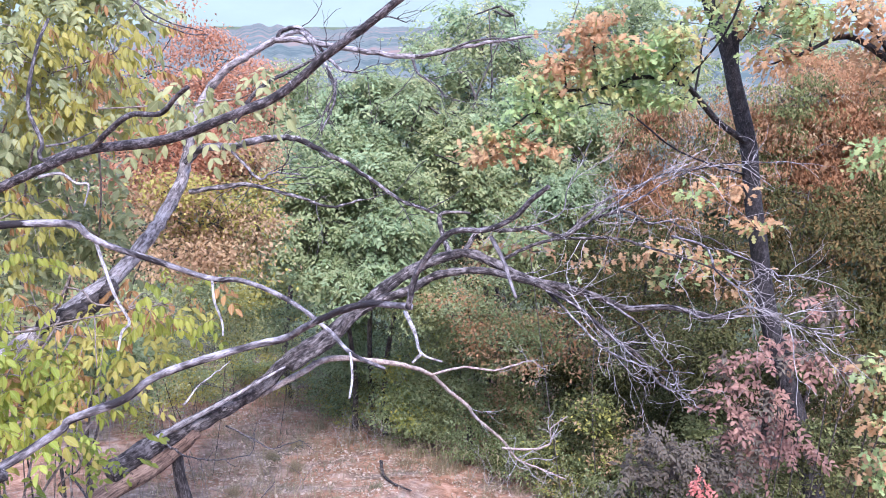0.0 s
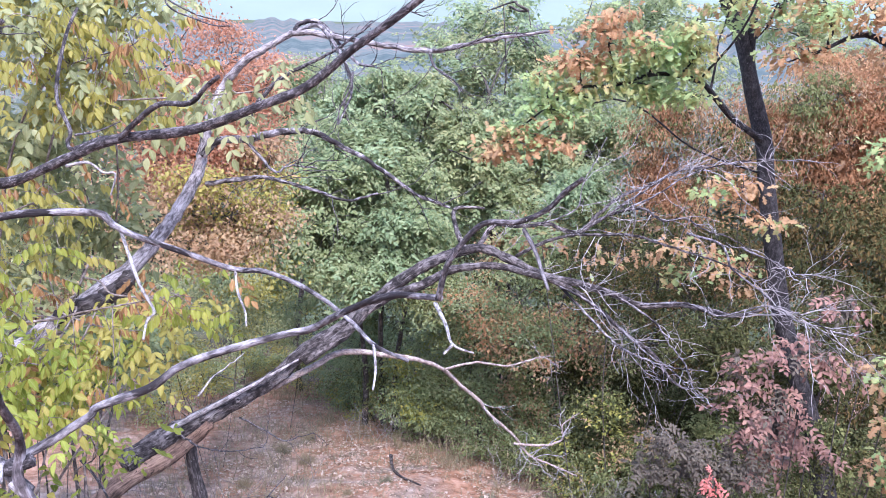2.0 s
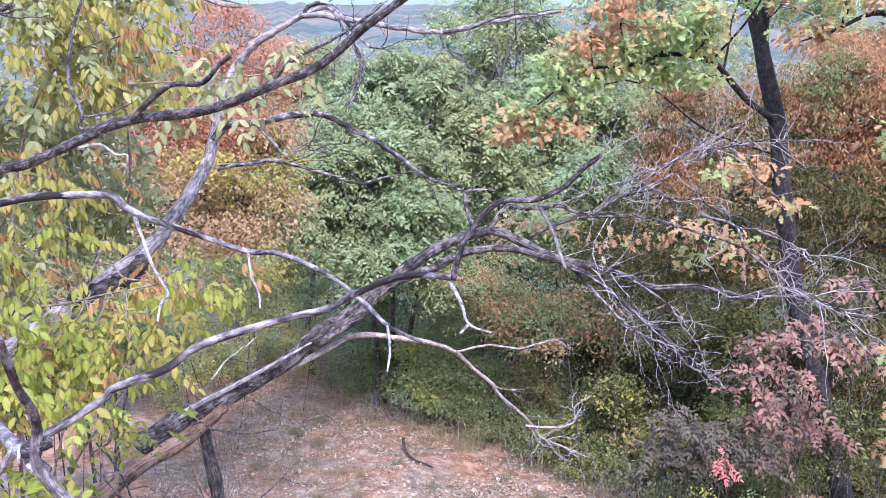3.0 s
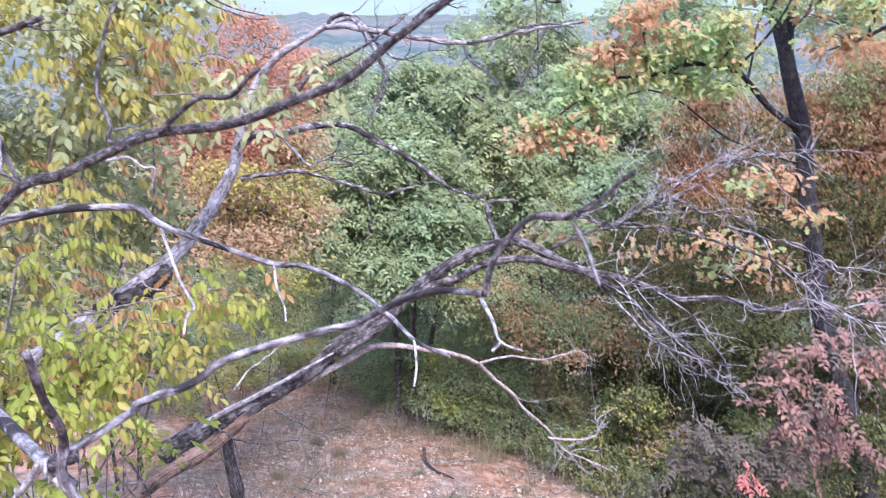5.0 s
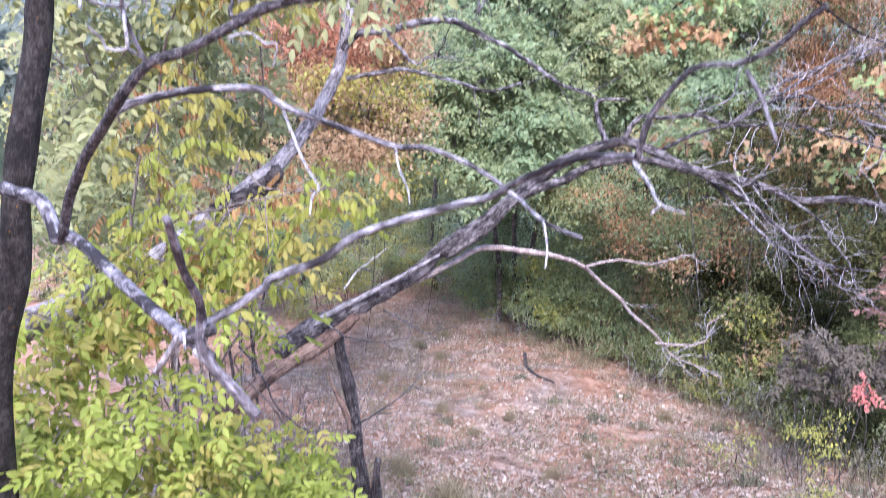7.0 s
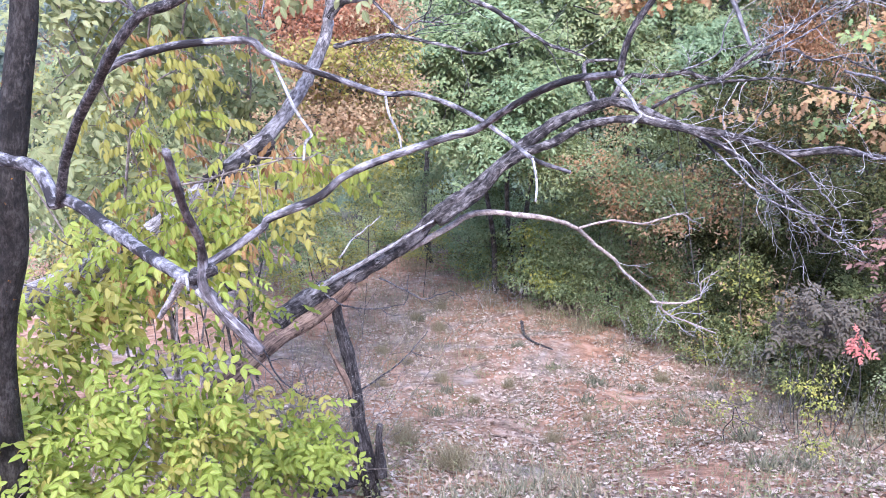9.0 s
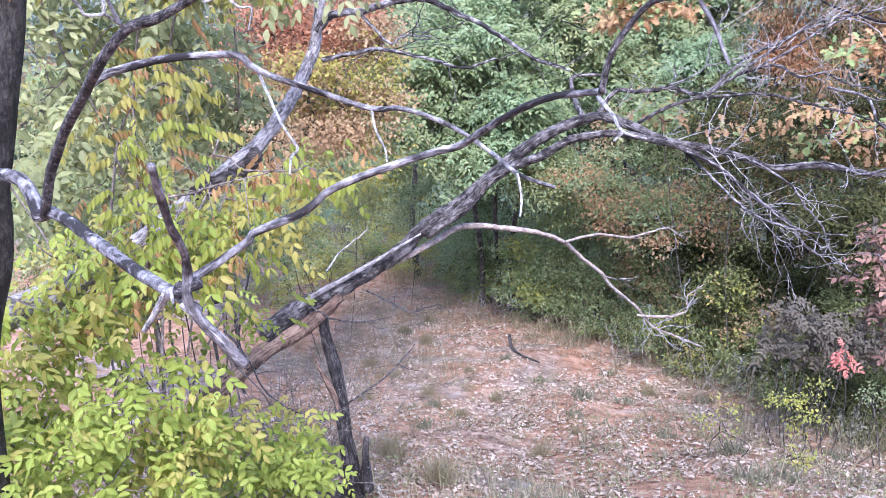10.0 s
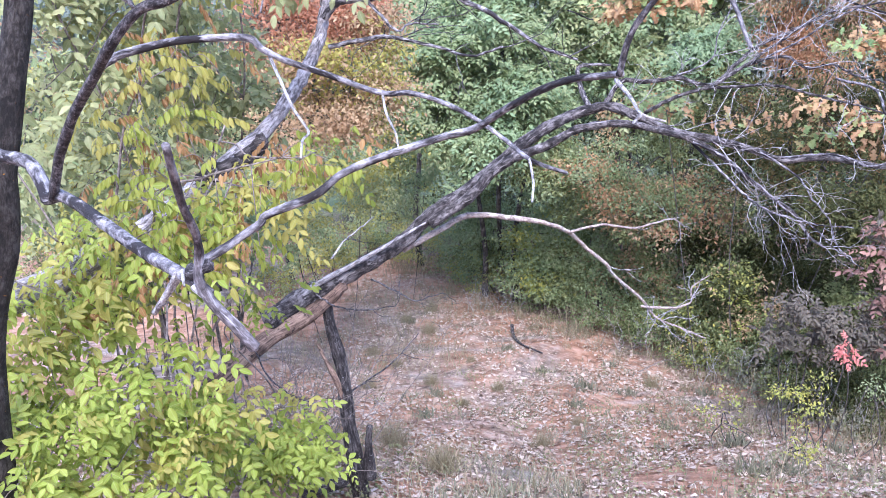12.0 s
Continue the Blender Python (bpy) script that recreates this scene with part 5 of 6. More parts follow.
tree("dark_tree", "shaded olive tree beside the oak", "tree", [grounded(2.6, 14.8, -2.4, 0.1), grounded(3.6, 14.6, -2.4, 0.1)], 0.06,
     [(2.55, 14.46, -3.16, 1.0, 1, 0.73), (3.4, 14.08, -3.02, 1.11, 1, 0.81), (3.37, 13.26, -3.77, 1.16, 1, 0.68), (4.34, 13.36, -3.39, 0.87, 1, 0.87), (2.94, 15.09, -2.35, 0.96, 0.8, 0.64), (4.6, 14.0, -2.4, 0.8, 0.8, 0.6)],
     [OLIVE_SHADE, RUST_OLIVE, OLIVE_SHADE, SHRUB, OLIVE_SHADE], YOUNG_BARK, 150, 24, 0.11, 0.072, "flat", 33, 0.5, twig=0.005)

# Last three blobs: upper crown out of view, added to shade the wood below.
oak = tree("oak_tree", "dark oak with lobed green and brown autumn leaves", "tree", [[(5.442, 10.345, -5.329), (5.364, 10.714, -4.736), (5.151, 10.95, -3.867), (5.025, 11.057, -3.473), (4.728, 11.335, -2.448), (4.618, 11.623, -1.593), (4.508, 11.939, -0.652), (4.474, 12.125, -0.098), (4.278, 12.419, 0.777), (4.119, 12.658, 1.499), (3.915, 12.82, 1.982), (3.751, 12.982, 2.468)], [(4.277, 12.423, 0.793), (4.273, 12.572, 1.34), (4.35, 12.747, 1.984), (4.429, 12.878, 2.467)], [(4.362, 12.001, 0.001), (3.853, 11.73, 0.312), (3.53, 11.534, 0.602), (3.2, 11.3, 0.85), (2.6, 11.1, 0.95), (2.0, 10.95, 0.8), (1.5, 10.9, 0.75), (0.95, 10.9, 0.35), (0.6, 10.9, 0.05)]], 0.04,
     [(0.48, 10.9, -0.15, 0.21, 0.2, 0.18, 0.3), (0.78, 10.9, 0.12, 0.26, 0.2, 0.21, 0.5), (1.21, 10.9, 0.49, 0.26, 0.2, 0.21, 0.45), (1.3, 10.9, 0.01, 0.22, 0.2, 0.16, 0.3), (1.05, 10.9, 0.85, 0.18, 0.2, 0.15, 0.25), (1.65, 10.9, 0.64, 0.26, 0.25, 0.22, 0.5), (1.55, 10.9, 1.07, 0.25, 0.25, 0.2, 0.5), (1.99, 10.9, 1.01, 0.26, 0.25, 0.22, 0.5), (1.96, 10.9, 1.5, 0.29, 0.3, 0.23, 0.5), (2.48, 10.9, 1.29, 0.29, 0.3, 0.25, 0.6), (2.52, 10.9, 0.79, 0.26, 0.25, 0.21, 0.5), (3.0, 10.9, 1.16, 0.25, 0.25, 0.25, 0.5), (2.97, 10.9, 1.51, 0.22, 0.25, 0.22, 0.5), (2.97, 10.9, 0.65, 0.18, 0.2, 0.13, 0.3), (4.42, 11.97, 1.81, 0.63, 0.5, 0.31, 0.6), (3.6, 11.6, 1.75, 0.4, 0.3, 0.3, 0.5), (4.2, 12.0, 4.6, 2.6, 2.4, 1.3, 0.9), (6.6, 11.8, 4.2, 2.4, 2.2, 1.2, 0.9), (4.6, 9.8, 4.4, 1.8, 1.4, 0.9, 0.8)],
     [OAK_LEAF, OAK_LEAF, OAK_LEAF, OAK_BROWN], OAK_BARK, 60, 8, 0.1, 0.118, "oak", 31, 0.75, twig=0.008, radii=[(0.15, 0.1), (0.07, 0.045), (0.05, 0.006)])
tree("oak_tree", "oak bough with thin brown and yellow leaves", "tree", [[(9.5, 11.5, -6.2), (6.8, 11.2, -1.5), (6.4, 11, 1.0)], [(6.11, 11.222, 0.949), (5.805, 11.359, 1.454), (5.426, 11.457, 1.814), (5.273, 11.535, 2.102)], [(5.958, 11.281, 1.166), (5.354, 11.368, 1.487), (4.755, 11.308, 1.264), (4.305, 11.267, 1.115)]], 0.05,
     [(4.83, 11.44, 1.74, 0.53, 0.4, 0.26), (5.5, 11.42, 1.67, 0.45, 0.4, 0.3), (4.6, 11.31, 1.26, 0.45, 0.4, 0.23, 0.7), (5.41, 10.47, 0.08, 0.25, 0.3, 0.22, 0.5), (5.88, 11.3, 1.24, 0.45, 0.4, 0.3)],
     [OAK_BROWN, OAK_BROWN, OAK_LEAF], OAK_BARK, 36, 8, 0.13, 0.12, "oak", 32, 0.75, twig=0.007)

# ---- shrubs along the wood's edge ----
shrub("sumac_bush", "bush with flat sprays of pink and salmon compound leaves", [(3.95, 8.9, -1.92, 0.23, 0.2, 0.09), (4.22, 8.9, -1.51, 0.22, 0.2, 0.08), (4.46, 8.9, -1.37, 0.16, 0.15, 0.08), (4.34, 8.9, -1.99, 0.26, 0.2, 0.09), (4.69, 8.9, -2.12, 0.16, 0.15, 0.09), (3.57, 8.9, -2.03, 0.23, 0.2, 0.08), (3.32, 8.9, -2.21, 0.16, 0.15, 0.08), (3.42, 8.9, -2.49, 0.26, 0.2, 0.09), (3.76, 8.9, -2.56, 0.23, 0.2, 0.1), (3.45, 8.9, -2.81, 0.27, 0.2, 0.12), (3.93, 8.9, -2.88, 0.27, 0.2, 0.1), (3.76, 8.9, -3.18, 0.3, 0.23, 0.12), (4.17, 8.9, -3.25, 0.24, 0.2, 0.12), (3.73, 8.9, -3.56, 0.27, 0.2, 0.13), (3.41, 8.9, -3.04, 0.2, 0.15, 0.12)],
      [PINK, PINK, PURPLE_GREY, PINK], 8, 2, 0.05, 0.075, 41, "full", compound=True, pairs=4)
shrub("sumac_bush", "bush with dull purple-grey compound leaves", [(2.76, 8.9, -3.29, 0.26, 0.2, 0.13), (2.43, 8.9, -3.15, 0.23, 0.2, 0.12), (3.03, 8.9, -3.51, 0.23, 0.2, 0.13), (2.34, 8.9, -3.48, 0.23, 0.2, 0.11), (2.74, 8.9, -3.67, 0.23, 0.2, 0.12), (3.26, 8.9, -3.4, 0.23, 0.2, 0.13), (3.48, 8.9, -3.66, 0.2, 0.15, 0.13), (3.4, 8.7, -3.3, 0.3, 0.3, 0.3)],
      PURPLE_GREY, 20, 2, 0.06, 0.056, 42, "full", compound=True, pairs=4)
shrub("crimson_sprig", "sprig of crimson leaves", [(2.94, 8.3, -3.33, 0.05, 0.05, 0.12)], CRIMSON, 12, 2, 0.025, 0.045, 43, "full", compound=True, stems=2, pairs=3)
shrub("green_bush", "low bush of fresh green leaves at the oak's foot", [(4.89, 9.6, -3.83, 0.33, 0.25, 0.22), (5.3, 9.6, -3.66, 0.33, 0.25, 0.22), (5.72, 9.6, -4.07, 0.3, 0.25, 0.26), (4.76, 9.6, -3.43, 0.22, 0.2, 0.18), (4.6, 9.7, -4.2, 0.4, 0.3, 0.3)], [OLIVE_SHADE, SHRUB, OLIVE_SHADE], 60, 14, 0.07, 0.06, 44)
for k, (b, mats, n) in enumerate([
    ([(-2.2, 21.02, -7.32, 1.24, 0.8, 0.77), (-0.81, 17.67, -6.74, 1.18, 0.8, 0.66), (-2.53, 18.73, -7.1, 0.7, 0.6, 0.42)], [GREEN, SHRUB, SHRUB], 90),
    ([(0.24, 18.15, -6.66, 1.21, 0.8, 0.81), (0.94, 16.01, -6.46, 1.08, 0.7, 0.6), (-0.26, 16.19, -6.56, 0.85, 0.6, 0.49)], [SHRUB, GREEN], 100),
    ([(2.21, 17.73, -6.59, 1.18, 0.8, 0.79), (2.21, 14.77, -6.19, 1, 0.7, 0.67), (3.51, 17.63, -6.67, 1.18, 0.7, 0.79)], [SHRUB, GREEN, SHRUB, OLIVE_SHADE], 100),
    ([(3.03, 14.43, -6, 0.98, 0.6, 0.76), (2.82, 12.3, -5.7, 0.85, 0.6, 0.47), (2.19, 13.09, -6.07, 0.7, 0.5, 0.4)], [SHRUB, GREEN, SHRUB], 90),
    # shrubs on the right take their shade from the darkened olive
    ([(4.81, 16.19, -6.25, 1.09, 0.7, 0.97), (4.77, 13.72, -5.95, 0.94, 0.6, 0.62), (3.53, 12.11, -5.69, 0.74, 0.5, 0.37)], [OLIVE_SHADE, OLIVE_SHADE, OLIVE_SHADE, SHRUB], 90),
    ([(7.18, 13.56, -5.84, 0.92, 0.7, 0.82), (6.23, 12.11, -5.77, 0.84, 0.6, 0.47), (7.24, 12.12, -5.66, 0.74, 0.6, 0.56), (8.72, 14.88, -6.18, 0.9, 0.6, 0.67)], [OLIVE_SHADE, OLIVE_SHADE, SHRUB], 100),
    ([(3.58, 9.8, -4.95, 0.67, 0.5, 0.45), (4.38, 10.95, -5.11, 0.57, 0.5, 0.65), (3.25, 12.7, -5.68, 0.66, 0.5, 0.57)], [OLIVE_SHADE, OLIVE_SHADE, OLIVE_SHADE, SHRUB], 90),
    ([(-3.52, 16.04, -4.22, 0.93, 1, 0.7), (-4.12, 23.27, -7.74, 1.02, 0.9, 0.85), (-5.19, 20.64, -7.18, 1.21, 0.9, 0.76), (-3.8, 19.62, -7.21, 0.87, 0.8, 0.44), (-6.3, 19.2, -7.2, 0.7, 0.6, 0.35)], [GREEN, OLIVE_PALE, YELLOW_GREEN], 60),
    ([(-4.33, 13.2, -3.21, 0.86, 0.8, 0.57), (-4.46, 12.07, -3.55, 0.8, 0.8, 0.44), (-3.92, 14.12, -3.64, 0.72, 0.8, 0.51), (-6.03, 18.85, -7.04, 1.12, 0.7, 0.56), (-6.49, 16.31, -6.55, 0.98, 0.7, 0.49)], [OLIVE_PALE, YELLOW_GREEN, GREEN], 70),
    ([(-4.69, 6.79, -0.24, 0.72, 0.7, 0.67), (-4.19, 7.51, -0.05, 0.76, 0.7, 0.6), (-4.23, 6.03, -0.88, 0.67, 0.6, 0.43), (-4.94, 7.72, 1.35, 0.87, 0.7, 0.55)], [OLIVE_PALE, YELLOW_GREEN, OLIVE_PALE, GREEN], 80),
    ([(-4.96, 8.16, -0.97, 1.23, 0.8, 0.68), (-5.92, 9.18, -0.59, 1.23, 0.8, 0.89), (-4.49, 9.26, -0.93, 0.75, 0.8, 0.61), (-5.08, 7.57, -1.16, 0.93, 0.7, 0.46)], [OLIVE_PALE, YELLOW_GREEN, OLIVE_PALE, PALE_ORANGE], 90),
    ([(-3.19, 5.59, -0.99, 0.53, 0.5, 0.27), (-3.54, 5.11, -1.2, 0.51, 0.5, 0.25), (-3.06, 6.6, -1.26, 0.46, 0.5, 0.31)], [SHRUB, GREEN], 60),
]):
    shrub("undergrowth_shrub", "tangled undergrowth shrub of small dull green leaves", b, mats, int(n * 1.2), 25, 0.085, 0.066, 50 + k, group="shrubs along the edge of the wood", stems=4, twig=0.003)
for k, (b, mats, n, size) in enumerate([
    ([(-6.1, 22.76, -7.79, 0.9, 0.72, 0.72), (-4.68, 20.69, -7.44, 0.7, 0.56, 0.55)], [GREEN, YELLOW_GREEN], 60, 0.06),
    ([(-2.92, 18.35, -6.8, 0.9, 0.72, 0.77), (-2, 17.2, -6.72, 0.8, 0.64, 0.66)], [GREEN, YELLOW_GREEN, GREEN], 80, 0.065),
    ([(-1.06, 16.32, -6.47, 0.9, 0.72, 0.83), (-0.34, 15.47, -6.33, 0.8, 0.64, 0.72)], [GREEN, SHRUB], 80, 0.06),
    ([(0.52, 14.77, -6.15, 0.9, 0.72, 0.83), (1.12, 14.18, -6.25, 0.7, 0.56, 0.61)], [GREEN, SHRUB], 80, 0.055),
    ([(1.75, 13.59, -6.05, 0.7, 0.56, 0.66), (2.13, 12.96, -5.87, 0.7, 0.56, 0.72)], [SHRUB, SHRUB, GREEN], 80, 0.05),
    ([(2.64, 12.39, -5.64, 0.7, 0.56, 0.77), (3.05, 11.83, -5.52, 0.6, 0.48, 0.61)], [SHRUB, PALE_ORANGE, OLIVE_SHADE], 70, 0.05),
    ([(3.45, 11.08, -5.28, 0.7, 0.56, 0.72), (3.89, 10.43, -5.01, 0.7, 0.56, 0.72)], [OLIVE_SHADE, SHRUB], 80, 0.055),
    ([(-1.97, 20.01, -6.83, 1.2, 0.96, 1.32), (-0.65, 18.55, -6.5, 1.2, 0.96, 1.32)], [GREEN, SHRUB, GREEN], 110, 0.07),
    ([(0.84, 17.25, -6.09, 1.2, 0.96, 1.43), (2.05, 16.6, -5.99, 1.2, 0.96, 1.43)], [SHRUB, GREEN, SHRUB], 110, 0.07),
    # shade under the oak side is in the olive leaf colour
    ([(3.07, 15.42, -5.9, 1.1, 0.88, 1.32), (3.95, 14.09, -5.68, 1, 0.8, 1.21)], [OLIVE_SHADE, OLIVE_SHADE, SHRUB], 110, 0.07),
    ([(6.14, 16.97, -6.2, 1.01, 0.6, 1.01), (3.88, 11.53, -3.24, 0.85, 0.7, 0.59)], [OLIVE_SHADE], 130, 0.07),
    ([(5.49, 11.72, -3.31, 0.77, 0.7, 0.77), (8.32, 15.98, -6.11, 1.07, 0.7, 1.07)], [OLIVE_SHADE], 130, 0.07),
    ([(-15.07, 20.68, -7.18, 1, 0.8, 0.88), (-12.46, 19.77, -7.14, 1, 0.8, 0.83), (-13.11, 16.74, -6.62, 0.8, 0.64, 0.66)], [SHRUB, GREEN, YELLOW_GREEN], 80, 0.06),
    ([(-10.25, 18.74, -6.95, 0.8, 0.64, 0.66), (-9.29, 20.06, -7.24, 0.8, 0.64, 0.61)], [SHRUB, GREEN], 70, 0.06),
    ([(-7.72, 23.43, -7.96, 0.8, 0.64, 0.66), (-8.5, 22.46, -7.82, 0.7, 0.56, 0.61)], [SHRUB, YELLOW_GREEN], 50, 0.06),
]):
    shrub("edge_shrub", "low leafy shrub at the foot of the wood", b, mats, int(n * 1.1), 26, 0.085, size * 1.06, 150 + k, group="low shrubs at the foot of the wood", stems=3, twig=0.003)
for k, b in enumerate([[(-5.61, 17.0, -5.9, 0.46, 0.36, 0.39), (-5.56, 15.5, -5.7, 0.42, 0.34, 0.3), (-5.42, 17.5, -6.5, 0.41, 0.32, 0.3)], [(-5.39, 19.0, -6.3, 0.57, 0.46, 0.46), (-5.26, 20.0, -7.1, 0.46, 0.37, 0.33)], [(-4.85, 21.0, -6.6, 0.6, 0.5, 0.55), (-4.4, 22.4, -7.4, 0.49, 0.39, 0.49)]]):
    shrub("light_shrub", "thin pale green shrub beside the path", b, [GREEN, OLIVE_PALE, YELLOW_GREEN], 70, 12, 0.09, 0.07, 260 + k, group="thin shrubs beside the path", stems=5, twig=0.004)
for k, (b, mats) in enumerate([
    ([(-4.49, 19.68, -7.18, 0.6, 0.48, 0.61), (-3.41, 18.61, -6.9, 0.65, 0.52, 0.72)], [GREEN, SHRUB, YELLOW_GREEN]), ([(-2.5, 17.98, -6.73, 0.7, 0.56, 0.83), (-1.6, 16.72, -6.57, 0.65, 0.52, 0.72)], [GREEN, YELLOW_GREEN, GREEN]),
    ([(-0.8, 15.58, -6.34, 0.65, 0.52, 0.72), (-0.12, 15.04, -6.34, 0.6, 0.48, 0.66)], [SHRUB, GREEN, SHRUB]), ([(0.51, 14.34, -6.17, 0.6, 0.48, 0.66), (1.12, 13.97, -6.26, 0.55, 0.44, 0.55)], [GREEN, SHRUB]),
    ([(1.62, 13.13, -5.97, 0.55, 0.44, 0.61), (2.08, 12.44, -5.8, 0.5, 0.4, 0.66)], [SHRUB, GREEN, SAPLING]), ([(2.66, 11.4, -5.59, 0.45, 0.36, 0.39), (3.02, 10.64, -5.45, 0.45, 0.36, 0.33)], [SHRUB, HERB]),
    ([(3.32, 9.75, -5.11, 0.45, 0.36, 0.28), (3.62, 9.19, -4.96, 0.4, 0.32, 0.28)], [OLIVE_SHADE, HERB]),
]):
    shrub("shrublet", "low scrubby shrublet between grass and wood", b, mats, 70, 18, 0.08, 0.05, 190 + k, group="shrublets along the edge", stems=4, twig=0.0025, shell=0.1)
for k, (b, mats) in enumerate([
    ([(-1.8, 16.6, -5.93, 0.68, 0.5, 0.56), (-2.25, 17.5, -5.62, 0.65, 0.5, 0.58), (-1.9, 17.3, -4.7, 0.7, 0.5, 0.6)], [GREEN, SHRUB, GREEN]),
    ([(-0.65, 15.4, -6.03, 0.7, 0.52, 0.5), (-0.89, 15.9, -5.41, 0.71, 0.53, 0.55), (-0.4, 16.0, -4.5, 0.75, 0.55, 0.6)], [GREEN, SAPLING, GREEN, GREEN]),
    ([(-0.08, 15.4, -5.65, 0.69, 0.52, 0.6), (0.62, 16, -5.03, 0.7, 0.52, 0.64), (0.3, 15.8, -4.3, 0.7, 0.5, 0.5)], [GREEN, SHRUB, GREEN]),
    ([(0.79, 14.8, -5.49, 0.66, 0.49, 0.66), (1.48, 14.2, -5.44, 0.63, 0.47, 0.63), (1.2, 15.0, -4.6, 0.7, 0.5, 0.6)], [GREEN, SHRUB, PALE_ORANGE, GREEN]),
    ([(1.68, 15.4, -4.8, 0.66, 0.5, 0.61), (2.42, 14.6, -4.82, 0.58, 0.45, 0.58), (2.3, 13.2, -5.29, 0.58, 0.45, 0.53)], [OLIVE_SHADE, SHRUB, OLIVE_SHADE]),
    ([(2.1, 12.9, -5.5, 0.6, 0.4, 0.35, 0.6), (2.5, 12.4, -4.6, 0.35, 0.3, 0.5, 0.5), (3.0, 12.2, -5.3, 0.6, 0.4, 0.35, 0.6), (2.8, 12.6, -4.9, 0.4, 0.3, 0.4, 0.4)], [SHRUB, OLIVE_SHADE, SAPLING, SHRUB, PALE_ORANGE]),
    # darkened olive again in place of shade at the wood's foot
    ([(3.13, 13.6, -4.82, 0.59, 0.45, 0.59), (3.76, 12.8, -4.76, 0.55, 0.42, 0.55), (4.0, 14, -4.25, 0.59, 0.45, 0.59)], [OLIVE_SHADE]),
    ([(4.22, 12, -4.75, 0.52, 0.4, 0.52), (4.69, 13, -4.14, 0.55, 0.4, 0.55), (3.3, 10.9, -4.9, 0.45, 0.4, 0.4)], [OLIVE_SHADE, OLIVE_SHADE, SHRUB]),
]):
    shrub("understory_shrub", "tall leafy shrub in flat layers before the shaded wood", b, mats, 120, 20, 0.1, 0.07, 230 + k, group="tall shrubs before the wood", stems=4, twig=0.004, shell=0.2)
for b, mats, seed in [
    ([(-2.45, 23.99, -5.45, 2.22, 1.6, 2.22), (-0.06, 24, -5.43, 2.22, 1.6, 2.22), (-1.36, 22.56, -6.9, 2.46, 1.4, 1.48)], [GREEN, OLIVE_SHADE], 201),
    ([(1.98, 24.18, -4.76, 2.22, 1.6, 2.22), (4.2, 24.14, -4.9, 2.22, 1.6, 2.22), (2.9, 22.66, -6.55, 2.46, 1.4, 1.48)], [OLIVE_SHADE, GREEN], 202),
    ([(5.9, 22.25, -4.21, 2.04, 1.6, 2.04), (7.9, 21.25, -4.09, 1.95, 1.6, 1.95), (6.7, 19.83, -5.5, 2.44, 1.4, 1.43)], [OLIVE_SHADE, RUST], 203),
    ([(9.83, 21.97, -1.46, 1.95, 1.5, 1.65), (11.64, 21.93, -1.59, 1.95, 1.5, 1.8), (10.26, 20.52, -2.98, 2.44, 1.4, 1.29)], [OLIVE_SHADE, OLIVE_SHADE, RUST], 206),
    ([(-6.3, 25.0, -7.2, 1.1, 0.8, 0.9), (-6.9, 23.5, -6.2, 1.0, 0.7, 0.9), (-5.3, 26.0, -7.2, 1.1, 0.8, 1.0), (-5.0, 25.5, -5.6, 1.2, 0.8, 0.9)], [GREEN, OLIVE_PALE, YELLOW_GREEN], 204),
    ([(-6.69, 17.36, -3.16, 1.72, 1.4, 1.84), (-8.17, 16.45, -2.69, 1.74, 1.4, 1.97), (-6.91, 15.03, -4.12, 1.6, 1.2, 0.7)], [GREEN, OLIVE_PALE, PALE_ORANGE], 205),
]:
    x, y = b[0][0], b[0][1]
    tree("wood_tree", "shaded broadleaf tree deeper in the wood", "tree", [grounded(x, y, b[0][2] + 1.0, 0.2), grounded(b[1][0], b[1][1], b[1][2] + 1.0, 0.1)], 0.08, b, mats, YOUNG_BARK, 150, 22, 0.22, 0.13, "flat", seed, group="trees deeper in the wood", twig=0.008)
shrub("young_oak", "young oak with pinkish-brown lobed leaves behind the fallen tree", [(2.55, 12.11, -1.88, 0.77, 0.5, 0.34, 0.6), (1.49, 12.35, -1.78, 0.52, 0.4, 0.26, 0.5), (3.53, 11.88, -1.98, 0.68, 0.5, 0.34, 0.7), (4.22, 11.68, -1.96, 0.42, 0.4, 0.29, 0.5), (3.4, 11, -0.6, 0.27, 0.2, 0.12, 0.5), (3.85, 11, -0.52, 0.27, 0.2, 0.1, 0.5), (4.36, 11, -0.94, 0.17, 0.2, 0.15, 0.4), (3.65, 11, -1.59, 0.23, 0.18, 0.1, 0.35), (3.0, 11, -1.35, 0.23, 0.18, 0.1, 0.35)], [OAK_BROWN, OAK_LEAF, OAK_BROWN], 26, 7, 0.11, 0.13, 213, "oak", 0.7, stems=4, category="tree", twig=0.005)
shrub("oak_sapling", "oak sapling with green and tan lobed leaves", [(4.52, 7.97, -1.86, 0.16, 0.2, 0.21), (4.57, 7.79, -2.54, 0.13, 0.2, 0.23), (4.62, 7.87, -2.98, 0.15, 0.2, 0.18)], [OAK_LEAF, OAK_BROWN], 22, 5, 0.06, 0.11, 212, "oak", 0.7, stems=3, category="sapling")
